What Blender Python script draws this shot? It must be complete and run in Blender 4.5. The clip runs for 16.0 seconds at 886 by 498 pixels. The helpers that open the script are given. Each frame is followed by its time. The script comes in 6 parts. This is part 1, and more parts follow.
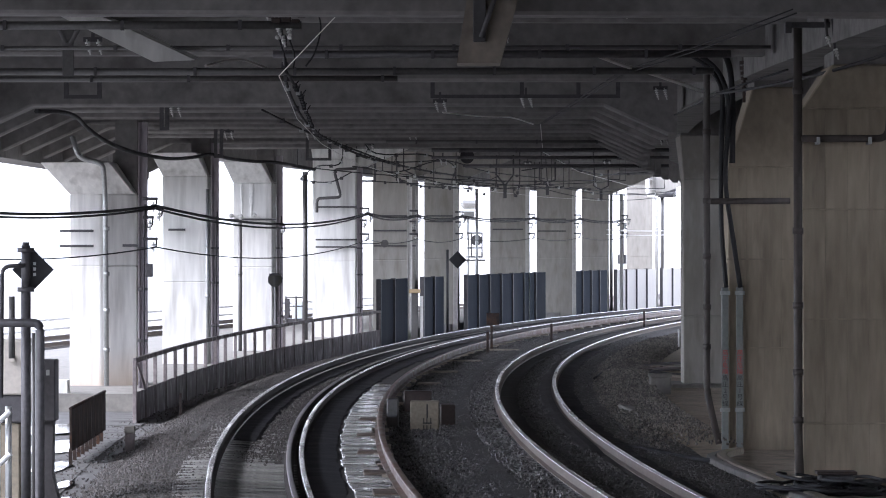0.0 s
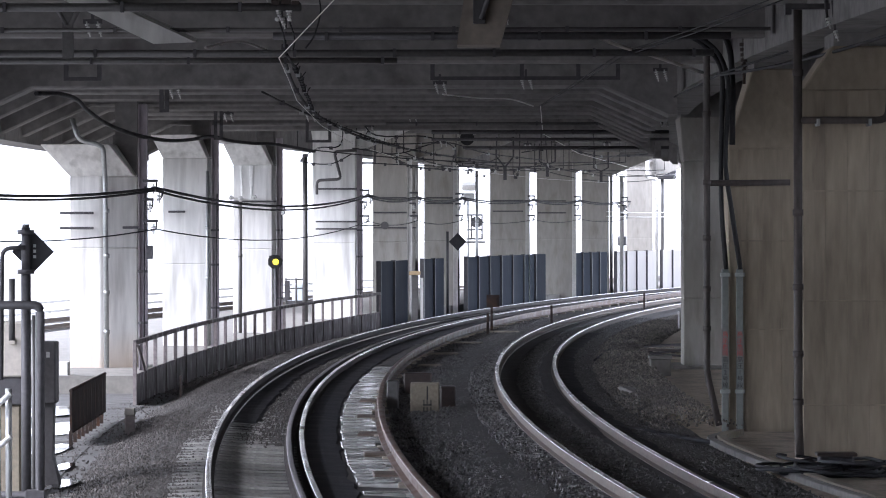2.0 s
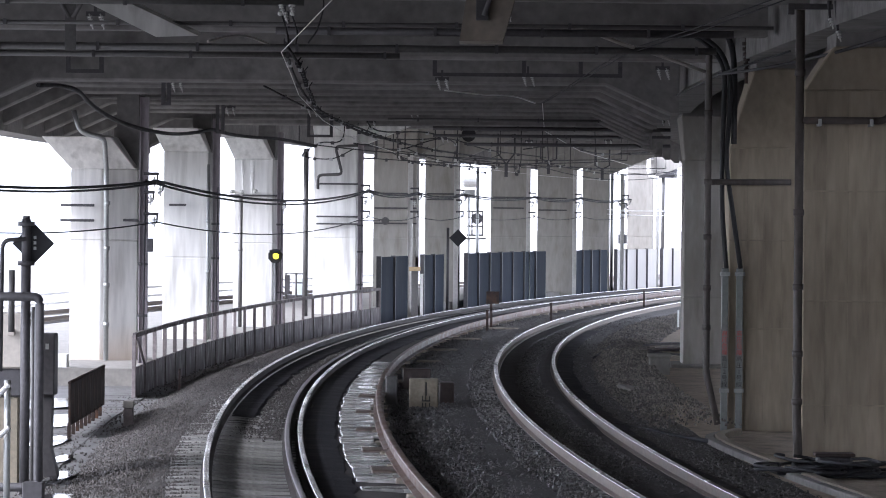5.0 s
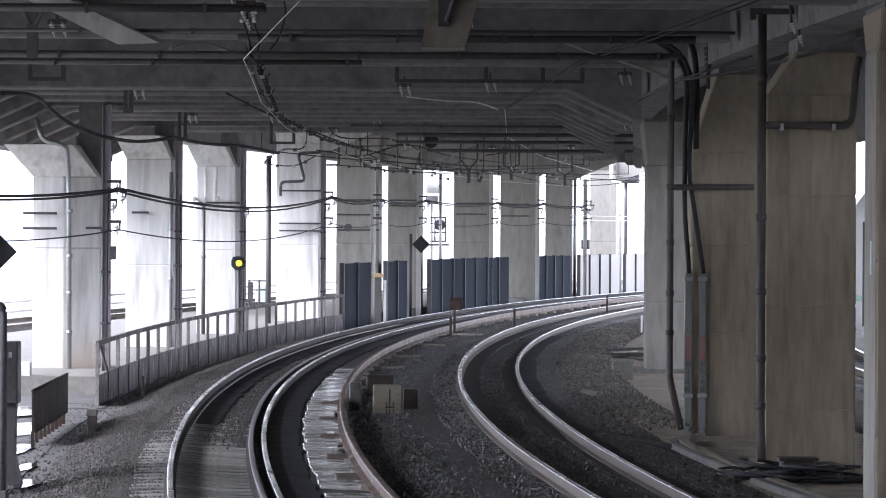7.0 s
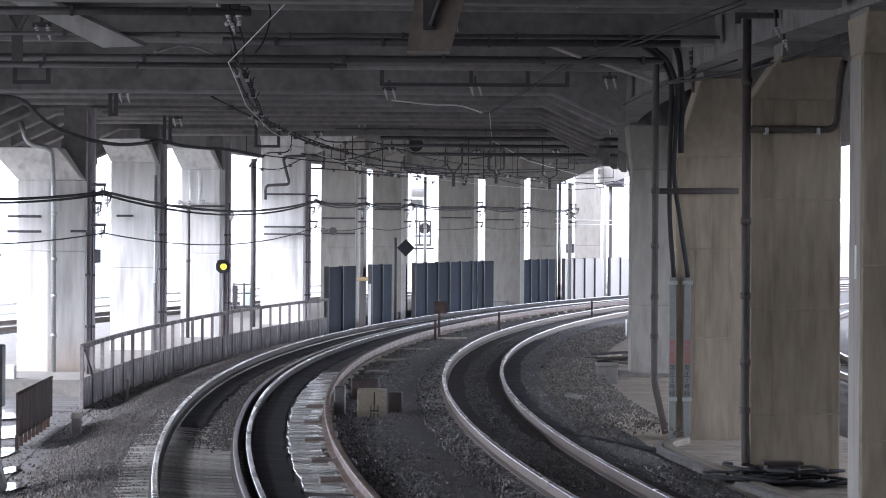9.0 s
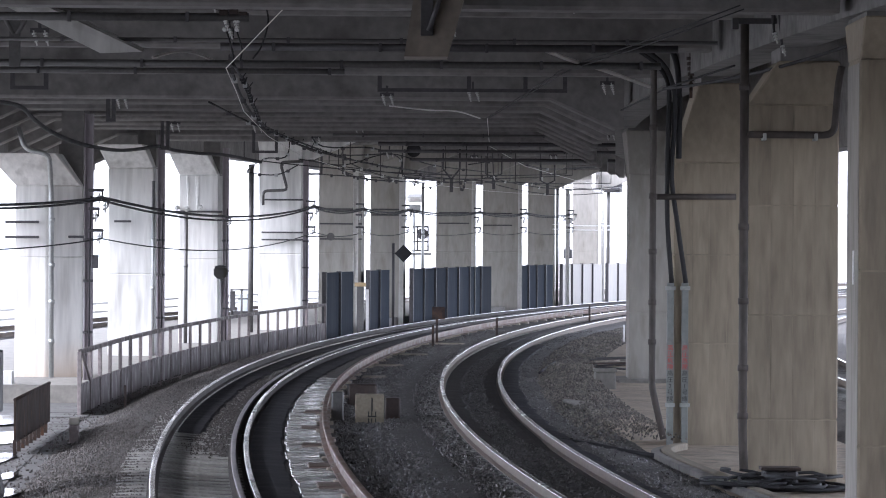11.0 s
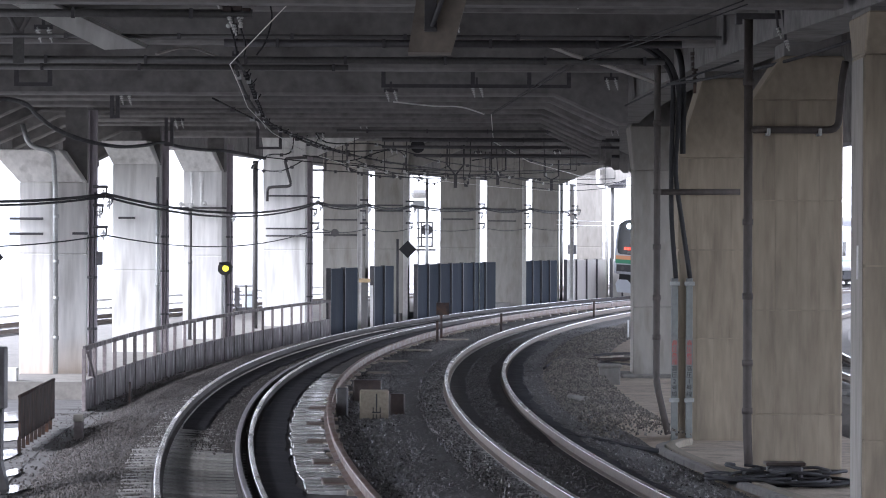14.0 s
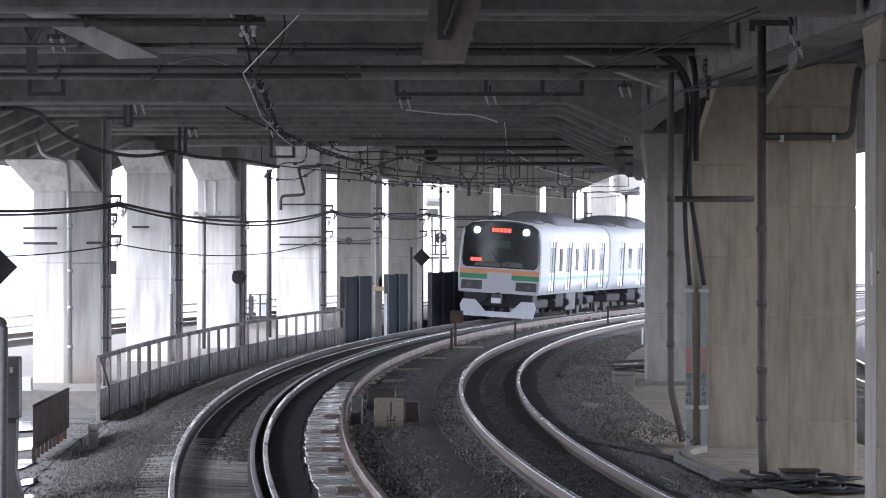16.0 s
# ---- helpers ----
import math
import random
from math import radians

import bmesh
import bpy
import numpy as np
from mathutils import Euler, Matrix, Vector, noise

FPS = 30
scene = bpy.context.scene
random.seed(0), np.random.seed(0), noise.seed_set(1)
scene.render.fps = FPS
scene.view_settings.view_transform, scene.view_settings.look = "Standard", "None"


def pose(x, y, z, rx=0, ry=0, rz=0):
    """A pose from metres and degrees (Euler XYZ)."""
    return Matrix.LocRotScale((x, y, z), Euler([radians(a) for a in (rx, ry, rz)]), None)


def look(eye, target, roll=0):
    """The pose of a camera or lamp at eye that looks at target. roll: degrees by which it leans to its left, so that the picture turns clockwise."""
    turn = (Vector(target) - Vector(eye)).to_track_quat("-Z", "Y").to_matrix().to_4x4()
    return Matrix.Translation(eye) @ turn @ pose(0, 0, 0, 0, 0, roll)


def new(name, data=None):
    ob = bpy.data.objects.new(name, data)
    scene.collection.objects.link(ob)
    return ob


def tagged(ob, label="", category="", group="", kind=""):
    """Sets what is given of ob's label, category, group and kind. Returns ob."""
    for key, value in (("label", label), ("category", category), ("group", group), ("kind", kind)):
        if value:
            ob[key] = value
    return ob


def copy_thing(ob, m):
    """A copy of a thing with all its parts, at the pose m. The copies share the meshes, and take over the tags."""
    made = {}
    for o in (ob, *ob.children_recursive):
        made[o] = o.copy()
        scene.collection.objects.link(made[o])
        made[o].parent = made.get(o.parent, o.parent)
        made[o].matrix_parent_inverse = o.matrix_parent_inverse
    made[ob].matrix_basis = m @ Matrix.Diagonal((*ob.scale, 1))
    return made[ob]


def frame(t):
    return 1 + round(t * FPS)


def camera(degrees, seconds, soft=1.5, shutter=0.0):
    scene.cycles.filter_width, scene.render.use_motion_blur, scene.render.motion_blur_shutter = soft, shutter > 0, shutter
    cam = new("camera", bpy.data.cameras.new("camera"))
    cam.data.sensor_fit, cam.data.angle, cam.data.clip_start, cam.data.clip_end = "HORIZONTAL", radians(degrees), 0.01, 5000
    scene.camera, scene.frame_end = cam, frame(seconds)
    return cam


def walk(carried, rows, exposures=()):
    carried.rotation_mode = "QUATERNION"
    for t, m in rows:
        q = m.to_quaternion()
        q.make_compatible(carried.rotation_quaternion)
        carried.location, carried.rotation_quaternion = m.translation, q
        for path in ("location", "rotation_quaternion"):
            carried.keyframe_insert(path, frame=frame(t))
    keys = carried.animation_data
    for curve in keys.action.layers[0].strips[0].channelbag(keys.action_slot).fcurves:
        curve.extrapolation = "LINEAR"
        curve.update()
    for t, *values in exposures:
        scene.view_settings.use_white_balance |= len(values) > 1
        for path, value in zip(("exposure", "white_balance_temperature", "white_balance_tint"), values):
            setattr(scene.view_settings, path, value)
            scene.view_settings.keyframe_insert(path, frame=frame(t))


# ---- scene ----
cam = camera(12.782, 16.0, soft=1.0)
EYE = 2.682
ROWS = [
    (0.0, 0.5222, -0.0033, 0.048),
    (0.5, 0.5552, -0.0314, 0.205),
    (1.0, 0.4925, -0.1125, 0.246),
    (1.5, 0.4211, -0.1818, 0.252),
    (2.0, 0.5226, -0.2659, 0.085),
    (2.5, 0.5994, -0.2928, -0.155),
    (3.0, 0.6224, -0.3046, -0.285),
    (3.5, 0.6246, -0.2798, -0.42),
    (4.0, 0.5889, -0.3103, -0.542),
    (6.5, 0.242, -0.3236, -0.305),
    (7.0, -0.0062, -0.2274, -0.276),
    (7.5, -0.1438, -0.2106, -0.339),
    (8.0, -0.1851, -0.1791, -0.435),
    (8.5, -0.2211, -0.1419, -0.394),
    (9.0, -0.2272, -0.1741, -0.343),
    (11.5, -0.2732, -0.0835, -0.332),
    (12.0, -0.2786, -0.1112, -0.278),
    (12.5, -0.259, -0.1245, -0.326),
    (13.0, -0.2458, -0.1284, -0.277),
    (13.5, -0.2201, -0.1544, -0.24),
    (14.0, -0.1997, -0.154, -0.216),
    (14.5, -0.1746, -0.1188, -0.107),
    (15.0, -0.1249, -0.0828, -0.121),
    (15.5, -0.0724, -0.0348, -0.023),
    (16.0, 0.0, -0.0381, -0.0),
]
walk(cam, [(t, pose(0, 0, EYE, 90 + pitch, roll, yaw)) for t, yaw, pitch, roll in ROWS], exposures=[(t, stops, 5820, 18) for t, stops in ((0.0, 2.46), (3.5, 2.54), (7.0, 2.5), (9.0, 2.5), (12.5, 2.38), (16.0, 2.38))])

# ---- sky and light: a bright overcast day outside, none within ----
world = bpy.data.worlds.new("world")
scene.world = world
world.use_nodes = True
wn, wl = world.node_tree.nodes, world.node_tree.links
wn.clear()
sky = wn.new("ShaderNodeTexSky")
sky.sky_type, sky.sun_disc = "NISHITA", False
sky.sun_elevation, sky.sun_rotation = radians(38), radians(-110)
sky.air_density, sky.dust_density = 1.0, 1.0
wash = wn.new("ShaderNodeHueSaturation")
wash.inputs["Saturation"].default_value = 0.35
back = wn.new("ShaderNodeBackground")
back.inputs[1].default_value = 0.15
wout = wn.new("ShaderNodeOutputWorld")
veil = wn.new("ShaderNodeMix")
veil.data_type = "RGBA"
veil.inputs["Factor"].default_value = 0.6
veil.inputs["B"].default_value = (4.6, 4.75, 5.0, 1)
wl.new(sky.outputs[0], wash.inputs["Color"])
wl.new(wash.outputs[0], veil.inputs["A"])
wl.new(veil.outputs["Result"], back.inputs[0])
wl.new(back.outputs[0], wout.inputs[0])
sun_data = bpy.data.lights.new("sun", "SUN")
sun_data.energy, sun_data.angle, sun_data.color = 1.2, radians(25), (1.0, 0.97, 0.93)
sun = new("sun", sun_data)
sun.matrix_world = look((-80, 50, 66), (0, 80, 0))

# ---- materials ----
def mat(name, base, rough=0.7, metal=0.0, vary=0.25, big=0.6, small=14.0, bump=0.25, streak=0.0, stain=(0.05, 0.045, 0.04), stain_amount=0.0, rand=0.0, spec=0.5, island=0.0, foot=None):
    m = bpy.data.materials.new(name)
    m.use_nodes = True
    n, l = m.node_tree.nodes, m.node_tree.links
    b = n["Principled BSDF"]
    b.inputs["Metallic"].default_value = metal
    b.inputs["Specular IOR Level"].default_value = spec
    tc = n.new("ShaderNodeTexCoord")
    geo = n.new("ShaderNodeNewGeometry")
    mp = n.new("ShaderNodeMapping")
    l.new(geo.outputs["Position"] if streak else tc.outputs["Object"], mp.inputs[0])
    if streak:
        mp.inputs["Scale"].default_value = (1, 1, streak)
    a = n.new("ShaderNodeTexNoise"); a.inputs["Scale"].default_value = big; a.inputs["Detail"].default_value = 5
    c = n.new("ShaderNodeTexNoise"); c.inputs["Scale"].default_value = small; c.inputs["Detail"].default_value = 4
    l.new(mp.outputs[0], a.inputs[0]); l.new(mp.outputs[0], c.inputs[0])
    add = n.new("ShaderNodeMath"); add.operation = "ADD"
    l.new(a.outputs["Fac"], add.inputs[0]); l.new(c.outputs["Fac"], add.inputs[1])
    rng = n.new("ShaderNodeMapRange")
    rng.inputs["From Min"].default_value, rng.inputs["From Max"].default_value = 0.65, 1.35
    rng.inputs["To Min"].default_value, rng.inputs["To Max"].default_value = 1 - vary, 1 + vary
    l.new(add.outputs[0], rng.inputs["Value"])
    val = rng.outputs[0]
    if rand:
        info = n.new("ShaderNodeObjectInfo")
        r2 = n.new("ShaderNodeMapRange")
        r2.inputs["To Min"].default_value, r2.inputs["To Max"].default_value = 1 - rand, 1 + rand
        l.new(info.outputs["Random"], r2.inputs["Value"])
        mul = n.new("ShaderNodeMath"); mul.operation = "MULTIPLY"
        l.new(val, mul.inputs[0]); l.new(r2.outputs[0], mul.inputs[1])
        val = mul.outputs[0]
    if island:
        r3 = n.new("ShaderNodeMapRange")
        r3.inputs["To Min"].default_value, r3.inputs["To Max"].default_value = 1 - island, 1 + 1.6 * island
        l.new(geo.outputs["Random Per Island"], r3.inputs["Value"])
        mul = n.new("ShaderNodeMath"); mul.operation = "MULTIPLY"
        l.new(val, mul.inputs[0]); l.new(r3.outputs[0], mul.inputs[1])
        val = mul.outputs[0]
    sc = n.new("ShaderNodeVectorMath"); sc.operation = "SCALE"
    sc.inputs[0].default_value = base
    l.new(val, sc.inputs["Scale"])
    col = sc.outputs[0]
    if stain_amount:
        st = n.new("ShaderNodeTexNoise"); st.inputs["Scale"].default_value = big * 2.3; st.inputs["Detail"].default_value = 6
        l.new(mp.outputs[0], st.inputs[0])
        sr = n.new("ShaderNodeMapRange")
        sr.inputs["From Min"].default_value, sr.inputs["From Max"].default_value = 0.52, 0.72
        sr.inputs["To Max"].default_value = stain_amount
        l.new(st.outputs["Fac"], sr.inputs["Value"])
        mx = n.new("ShaderNodeMix"); mx.data_type = "RGBA"
        l.new(sr.outputs[0], mx.inputs["Factor"]); l.new(col, mx.inputs["A"])
        mx.inputs["B"].default_value = (*stain, 1)
        col = mx.outputs["Result"]
    if foot:
        height, rust = foot
        sep = n.new("ShaderNodeSeparateXYZ")
        l.new(geo.outputs["Position"], sep.inputs[0])
        wave = n.new("ShaderNodeMath"); wave.operation = "MULTIPLY_ADD"
        wave.inputs[1].default_value = -1.2
        l.new(a.outputs["Fac"], wave.inputs[0]); l.new(sep.outputs["Z"], wave.inputs[2])
        fr = n.new("ShaderNodeMapRange")
        fr.inputs["From Min"].default_value, fr.inputs["From Max"].default_value = height - 0.6, -0.9
        fr.inputs["To Max"].default_value = 0.6
        l.new(wave.outputs[0], fr.inputs["Value"])
        fm = n.new("ShaderNodeMix"); fm.data_type = "RGBA"
        l.new(fr.outputs[0], fm.inputs["Factor"]); l.new(col, fm.inputs["A"])
        fm.inputs["B"].default_value = (*rust, 1)
        col = fm.outputs["Result"]
    l.new(col, b.inputs["Base Color"])
    rr = n.new("ShaderNodeMapRange")
    rr.inputs["From Min"].default_value, rr.inputs["From Max"].default_value = 0.3, 0.7
    rr.inputs["To Min"].default_value, rr.inputs["To Max"].default_value = max(0.02, rough - 0.12), min(1, rough + 0.12)
    l.new(a.outputs["Fac"], rr.inputs["Value"]); l.new(rr.outputs[0], b.inputs["Roughness"])
    if bump:
        bp = n.new("ShaderNodeBump"); bp.inputs["Strength"].default_value = bump; bp.inputs["Distance"].default_value = 0.02
        l.new(c.outputs["Fac"], bp.inputs["Height"]); l.new(bp.outputs[0], b.inputs["Normal"])
    return m


def glow(name, colour, strength):
    m = bpy.data.materials.new(name)
    m.use_nodes = True
    b = m.node_tree.nodes["Principled BSDF"]
    b.inputs["Base Color"].default_value = (*colour, 1)
    b.inputs["Emission Color"].default_value = (*colour, 1)
    b.inputs["Emission Strength"].default_value = strength
    return m


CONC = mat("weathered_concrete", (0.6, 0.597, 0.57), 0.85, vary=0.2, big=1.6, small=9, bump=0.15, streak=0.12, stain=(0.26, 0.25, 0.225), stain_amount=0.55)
# darker grey; on the far outer piers it carries their shade
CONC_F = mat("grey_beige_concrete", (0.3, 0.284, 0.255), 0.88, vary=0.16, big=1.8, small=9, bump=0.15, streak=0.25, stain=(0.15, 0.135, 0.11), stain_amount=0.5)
CONC_RUST = mat("rust_washed_concrete", (0.68, 0.665, 0.63), 0.85, vary=0.2, big=1.6, small=9, bump=0.15, streak=0.12, stain=(0.19, 0.175, 0.15), stain_amount=0.5, foot=(0.7, (0.42, 0.26, 0.12)))
CONC_R = mat("brown_grey_concrete", (0.3, 0.254, 0.19), 0.85, vary=0.2, big=1.7, small=11, bump=0.15, streak=0.55, stain=(0.13, 0.112, 0.09), stain_amount=0.32)
PANEL_R = mat("brown_grey_formwork_panel", (0.3, 0.254, 0.19), 0.85, vary=0.22, big=2.6, small=13, bump=0.15, streak=0.16, stain=(0.13, 0.108, 0.085), stain_amount=0.5, rand=0.06)
CONC_H = mat("sooty_brown_concrete", (0.205, 0.177, 0.146), 0.9, vary=0.25, big=1.2, small=9, bump=0.15, stain=(0.07, 0.06, 0.05), stain_amount=0.5)
CONC_C = mat("sooty_ceiling_concrete", (0.196, 0.188, 0.18), 0.9, vary=0.28, big=0.7, small=7, bump=0.1, stain=(0.06, 0.055, 0.05), stain_amount=0.55)
WALKWAY = mat("damp_walkway_concrete", (0.11, 0.108, 0.104), 0.6, vary=0.25, big=0.8, small=8, bump=0.15, stain=(0.07, 0.07, 0.07), stain_amount=0.6)
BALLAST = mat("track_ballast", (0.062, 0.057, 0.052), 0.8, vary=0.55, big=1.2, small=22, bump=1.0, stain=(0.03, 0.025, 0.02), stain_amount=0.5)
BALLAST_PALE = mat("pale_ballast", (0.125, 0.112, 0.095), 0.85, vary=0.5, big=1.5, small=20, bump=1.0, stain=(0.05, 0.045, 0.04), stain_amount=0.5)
# sunlight put into the colour, which also bounces light under the deck
BALLAST_OPEN = mat("sunlit_pale_ballast", (0.27, 0.255, 0.23), 0.85, vary=0.5, big=1.5, small=20, bump=1.0, stain=(0.12, 0.11, 0.1), stain_amount=0.4)
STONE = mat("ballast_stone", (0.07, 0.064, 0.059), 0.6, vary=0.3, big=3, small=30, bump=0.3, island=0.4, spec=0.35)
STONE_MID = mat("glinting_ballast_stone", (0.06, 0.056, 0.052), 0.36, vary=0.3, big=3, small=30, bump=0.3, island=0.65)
STONE_PALE = mat("pale_ballast_stone", (0.108, 0.097, 0.082), 0.7, vary=0.65, big=0.45, small=30, bump=0.3, island=0.6)
GROUND = mat("far_ground", (0.32, 0.312, 0.29), 0.9, vary=0.3, big=0.2, small=6, bump=0.4)
SLEEPER = mat("concrete_sleeper", (0.25, 0.243, 0.23), 0.75, vary=0.3, big=2, small=20, bump=0.3, rand=0.25)
RAIL_SIDE = mat("rail_flank_rust", (0.058, 0.051, 0.047), 0.75, metal=0.0, spec=0.2, vary=0.3, big=1, small=20, bump=0.2)
RAIL_TAN = mat("rail_flank_tan_rust", (0.17, 0.142, 0.12), 0.7, spec=0.25, vary=0.3, big=1, small=20, bump=0.2)
GUARD_TOP = mat("dull_check_rail_head", (0.27, 0.255, 0.26), 0.5, metal=0.35, vary=0.25, big=0.8, small=14, bump=0.1, stain=(0.12, 0.08, 0.06), stain_amount=0.4)
RAIL_TOP = mat("polished_rail_head", (0.8, 0.79, 0.78), 0.2, metal=1.0, vary=0.08, big=0.5, small=10, bump=0.0)
RUST = mat("rust_brown_steel", (0.155, 0.1, 0.076), 0.38, metal=0.2, vary=0.35, big=1.3, small=20, bump=0.2, stain=(0.2, 0.165, 0.14), stain_amount=0.6)
STEEL = mat("dark_grey_steel", (0.075, 0.072, 0.075), 0.55, metal=0.3, vary=0.3, big=1.5, small=18, bump=0.1)
STEEL_B = mat("brown_steel_paint", (0.042, 0.03, 0.026), 0.5, metal=0.2, vary=0.3, big=1.5, small=18, bump=0.1, stain=(0.14, 0.07, 0.04), stain_amount=0.5)
# grey lifted so the paint takes in glare from the bright background
MAST_PAINT = mat("purplish_grey_mast_paint", (0.3, 0.272, 0.29), 0.6, spec=0.3, vary=0.25, big=1.2, small=14, bump=0.08, streak=0.3, stain=(0.16, 0.12, 0.11), stain_amount=0.4)
FENCE = mat("purplish_grey_fence_paint", (0.2, 0.176, 0.172), 0.75, spec=0.15, vary=0.3, big=1.5, small=18, bump=0.1, rand=0.15)
GALV = mat("galvanised_steel", (0.4, 0.41, 0.4), 0.45, metal=0.6, vary=0.2, big=2, small=20, bump=0.1)
GALV_D = mat("dull_conduit_steel", (0.1, 0.097, 0.094), 0.5, metal=0.2, vary=0.25, big=2, small=20, bump=0.05)
PIPE_DARK = mat("soot_brown_pipe_paint", (0.078, 0.068, 0.062), 0.65, vary=0.3, big=2, small=18, bump=0.08, spec=0.3, streak=0.4, stain=(0.13, 0.1, 0.08), stain_amount=0.4)
BLACK = mat("black_rubber_cable", (0.02, 0.02, 0.022), 0.72, vary=0.3, big=3, small=20, bump=0.05)
NAVY = mat("dark_blue_grey_panel", (0.026, 0.032, 0.042), 0.85, spec=0.08, vary=0.25, big=1.0, small=12, bump=0.05, streak=0.2, rand=0.2)
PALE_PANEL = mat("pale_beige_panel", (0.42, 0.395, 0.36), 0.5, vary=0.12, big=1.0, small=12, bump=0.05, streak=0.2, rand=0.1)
PORCELAIN = mat("white_porcelain", (0.55, 0.55, 0.53), 0.15, vary=0.1, big=5, small=20, bump=0.0)
WIRE_PALE = mat("pale_wire_sheath", (0.7, 0.69, 0.66), 0.4, metal=0.0, vary=0.1, bump=0.0)
WIRE_DULL = mat("dull_wire_sheath", (0.42, 0.39, 0.36), 0.55, vary=0.15, bump=0.0)
CABINET = mat("beige_cabinet_paint", (0.5, 0.46, 0.4), 0.5, vary=0.15, big=2, small=18, bump=0.05)
SUPPORT = mat("tan_block_concrete", (0.32, 0.285, 0.235), 0.8, vary=0.3, big=2, small=18, bump=0.2, stain=(0.1, 0.08, 0.065), stain_amount=0.5, rand=0.2)
PLATE = mat("beige_concrete_box", (0.225, 0.195, 0.145), 0.8, vary=0.25, big=4, small=20, bump=0.2)
TROUGH = mat("wet_trough_concrete", (0.4, 0.4, 0.385), 0.2, vary=0.35, big=1.5, small=15, bump=0.15, rand=0.3)
DIRT = mat("trodden_dirt", (0.33, 0.272, 0.205), 0.85, vary=0.35, big=1.1, small=12, bump=0.5, stain=(0.06, 0.052, 0.045), stain_amount=0.6)
KERB = mat("grey_kerb_concrete", (0.2, 0.19, 0.17), 0.85, vary=0.25, big=1.2, small=9, bump=0.2, stain=(0.08, 0.075, 0.07), stain_amount=0.5)
DARK_BROWN = mat("dark_brown_screen_paint", (0.035, 0.026, 0.022), 0.8, spec=0.12, vary=0.3, big=2, small=16, bump=0.1, stain=(0.16, 0.07, 0.035), stain_amount=0.35)
FENCE_PANEL = mat("weathered_fence_panel", (0.13, 0.115, 0.112), 0.75, spec=0.15, vary=0.5, big=1.4, small=5, bump=0.1, streak=0.6, stain=(0.38, 0.37, 0.36), stain_amount=0.75, rand=0.2)
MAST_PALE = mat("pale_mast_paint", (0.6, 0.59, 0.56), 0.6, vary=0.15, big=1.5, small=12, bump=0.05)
STRIP_BLACK = mat("black_strip_ballast", (0.024, 0.024, 0.028), 0.7, vary=0.5, big=2, small=20, bump=0.6, spec=0.2)
STRIP_DARK = mat("dark_strip_ballast", (0.042, 0.039, 0.037), 0.75, vary=0.5, big=2, small=20, bump=0.8, spec=0.2)
WATER = mat("rain_puddle", (0.02, 0.02, 0.02), 0.13, vary=0.1, bump=0.0)
WHITE = mat("white_paint", (0.78, 0.78, 0.76), 0.5, vary=0.08, big=1, small=10, bump=0.03)
RED = mat("red_lettering", (0.5, 0.06, 0.05), 0.6, vary=0.2, bump=0.0)
INK = mat("black_lettering", (0.02, 0.02, 0.02), 0.6, vary=0.2, bump=0.0)
TAN = mat("tan_lagging", (0.4, 0.3, 0.17), 0.7, vary=0.2, bump=0.1)
GREY_BLUE = mat("distant_blue_grey_wall", (0.74, 0.8, 0.84), 0.7, vary=0.12, big=0.05, small=1, bump=0.0)
PALE_WALL = mat("distant_pale_wall", (0.8, 0.82, 0.82), 0.7, vary=0.1, big=0.05, small=1, bump=0.0)

# ---- mesh helpers ----
def part(name, bm, material, parent=None, label="", smooth=False):
    me = bpy.data.meshes.new(name)
    bm.normal_update()
    bm.to_mesh(me); bm.free()
    for m in material if isinstance(material, (list, tuple)) else [material]:
        me.materials.append(m)
    if smooth:
        me.polygons.foreach_set("use_smooth", [True] * len(me.polygons))
    ob = new(name, me)
    if parent:
        ob.parent = parent
    if label:
        ob["label"] = label
    return ob


def thing(name, label, category, group="", m=None):
    ob = tagged(new(name), label, category, group)
    if m is not None:
        ob.matrix_basis = m
    return ob


def add_box(bm, x0, x1, y0, y1, z0, z1, bevel=0.0, mi=0):
    g = bmesh.new()
    vs = [g.verts.new((x, y, z)) for z in (z0, z1) for x, y in ((x0, y0), (x1, y0), (x1, y1), (x0, y1))]
    for f in ((3, 2, 1, 0), (4, 5, 6, 7), (0, 1, 5, 4), (1, 2, 6, 5), (2, 3, 7, 6), (3, 0, 4, 7)):
        g.faces.new([vs[i] for i in f])
    if bevel:
        bmesh.ops.bevel(g, geom=g.edges[:], offset=bevel, segments=1, affect="EDGES")
    merge(bm, g, mi)
    return bm


def merge(bm, g, mi=0, m=None):
    mp = {v: bm.verts.new(m @ v.co if m else v.co) for v in g.verts}
    for f in g.faces:
        nf = bm.faces.new([mp[v] for v in f.verts])
        nf.material_index = mi if mi else f.material_index
        nf.smooth = f.smooth
    g.free()


def box(x0, x1, y0, y1, z0, z1, bevel=0.0):
    return add_box(bmesh.new(), x0, x1, y0, y1, z0, z1, bevel)


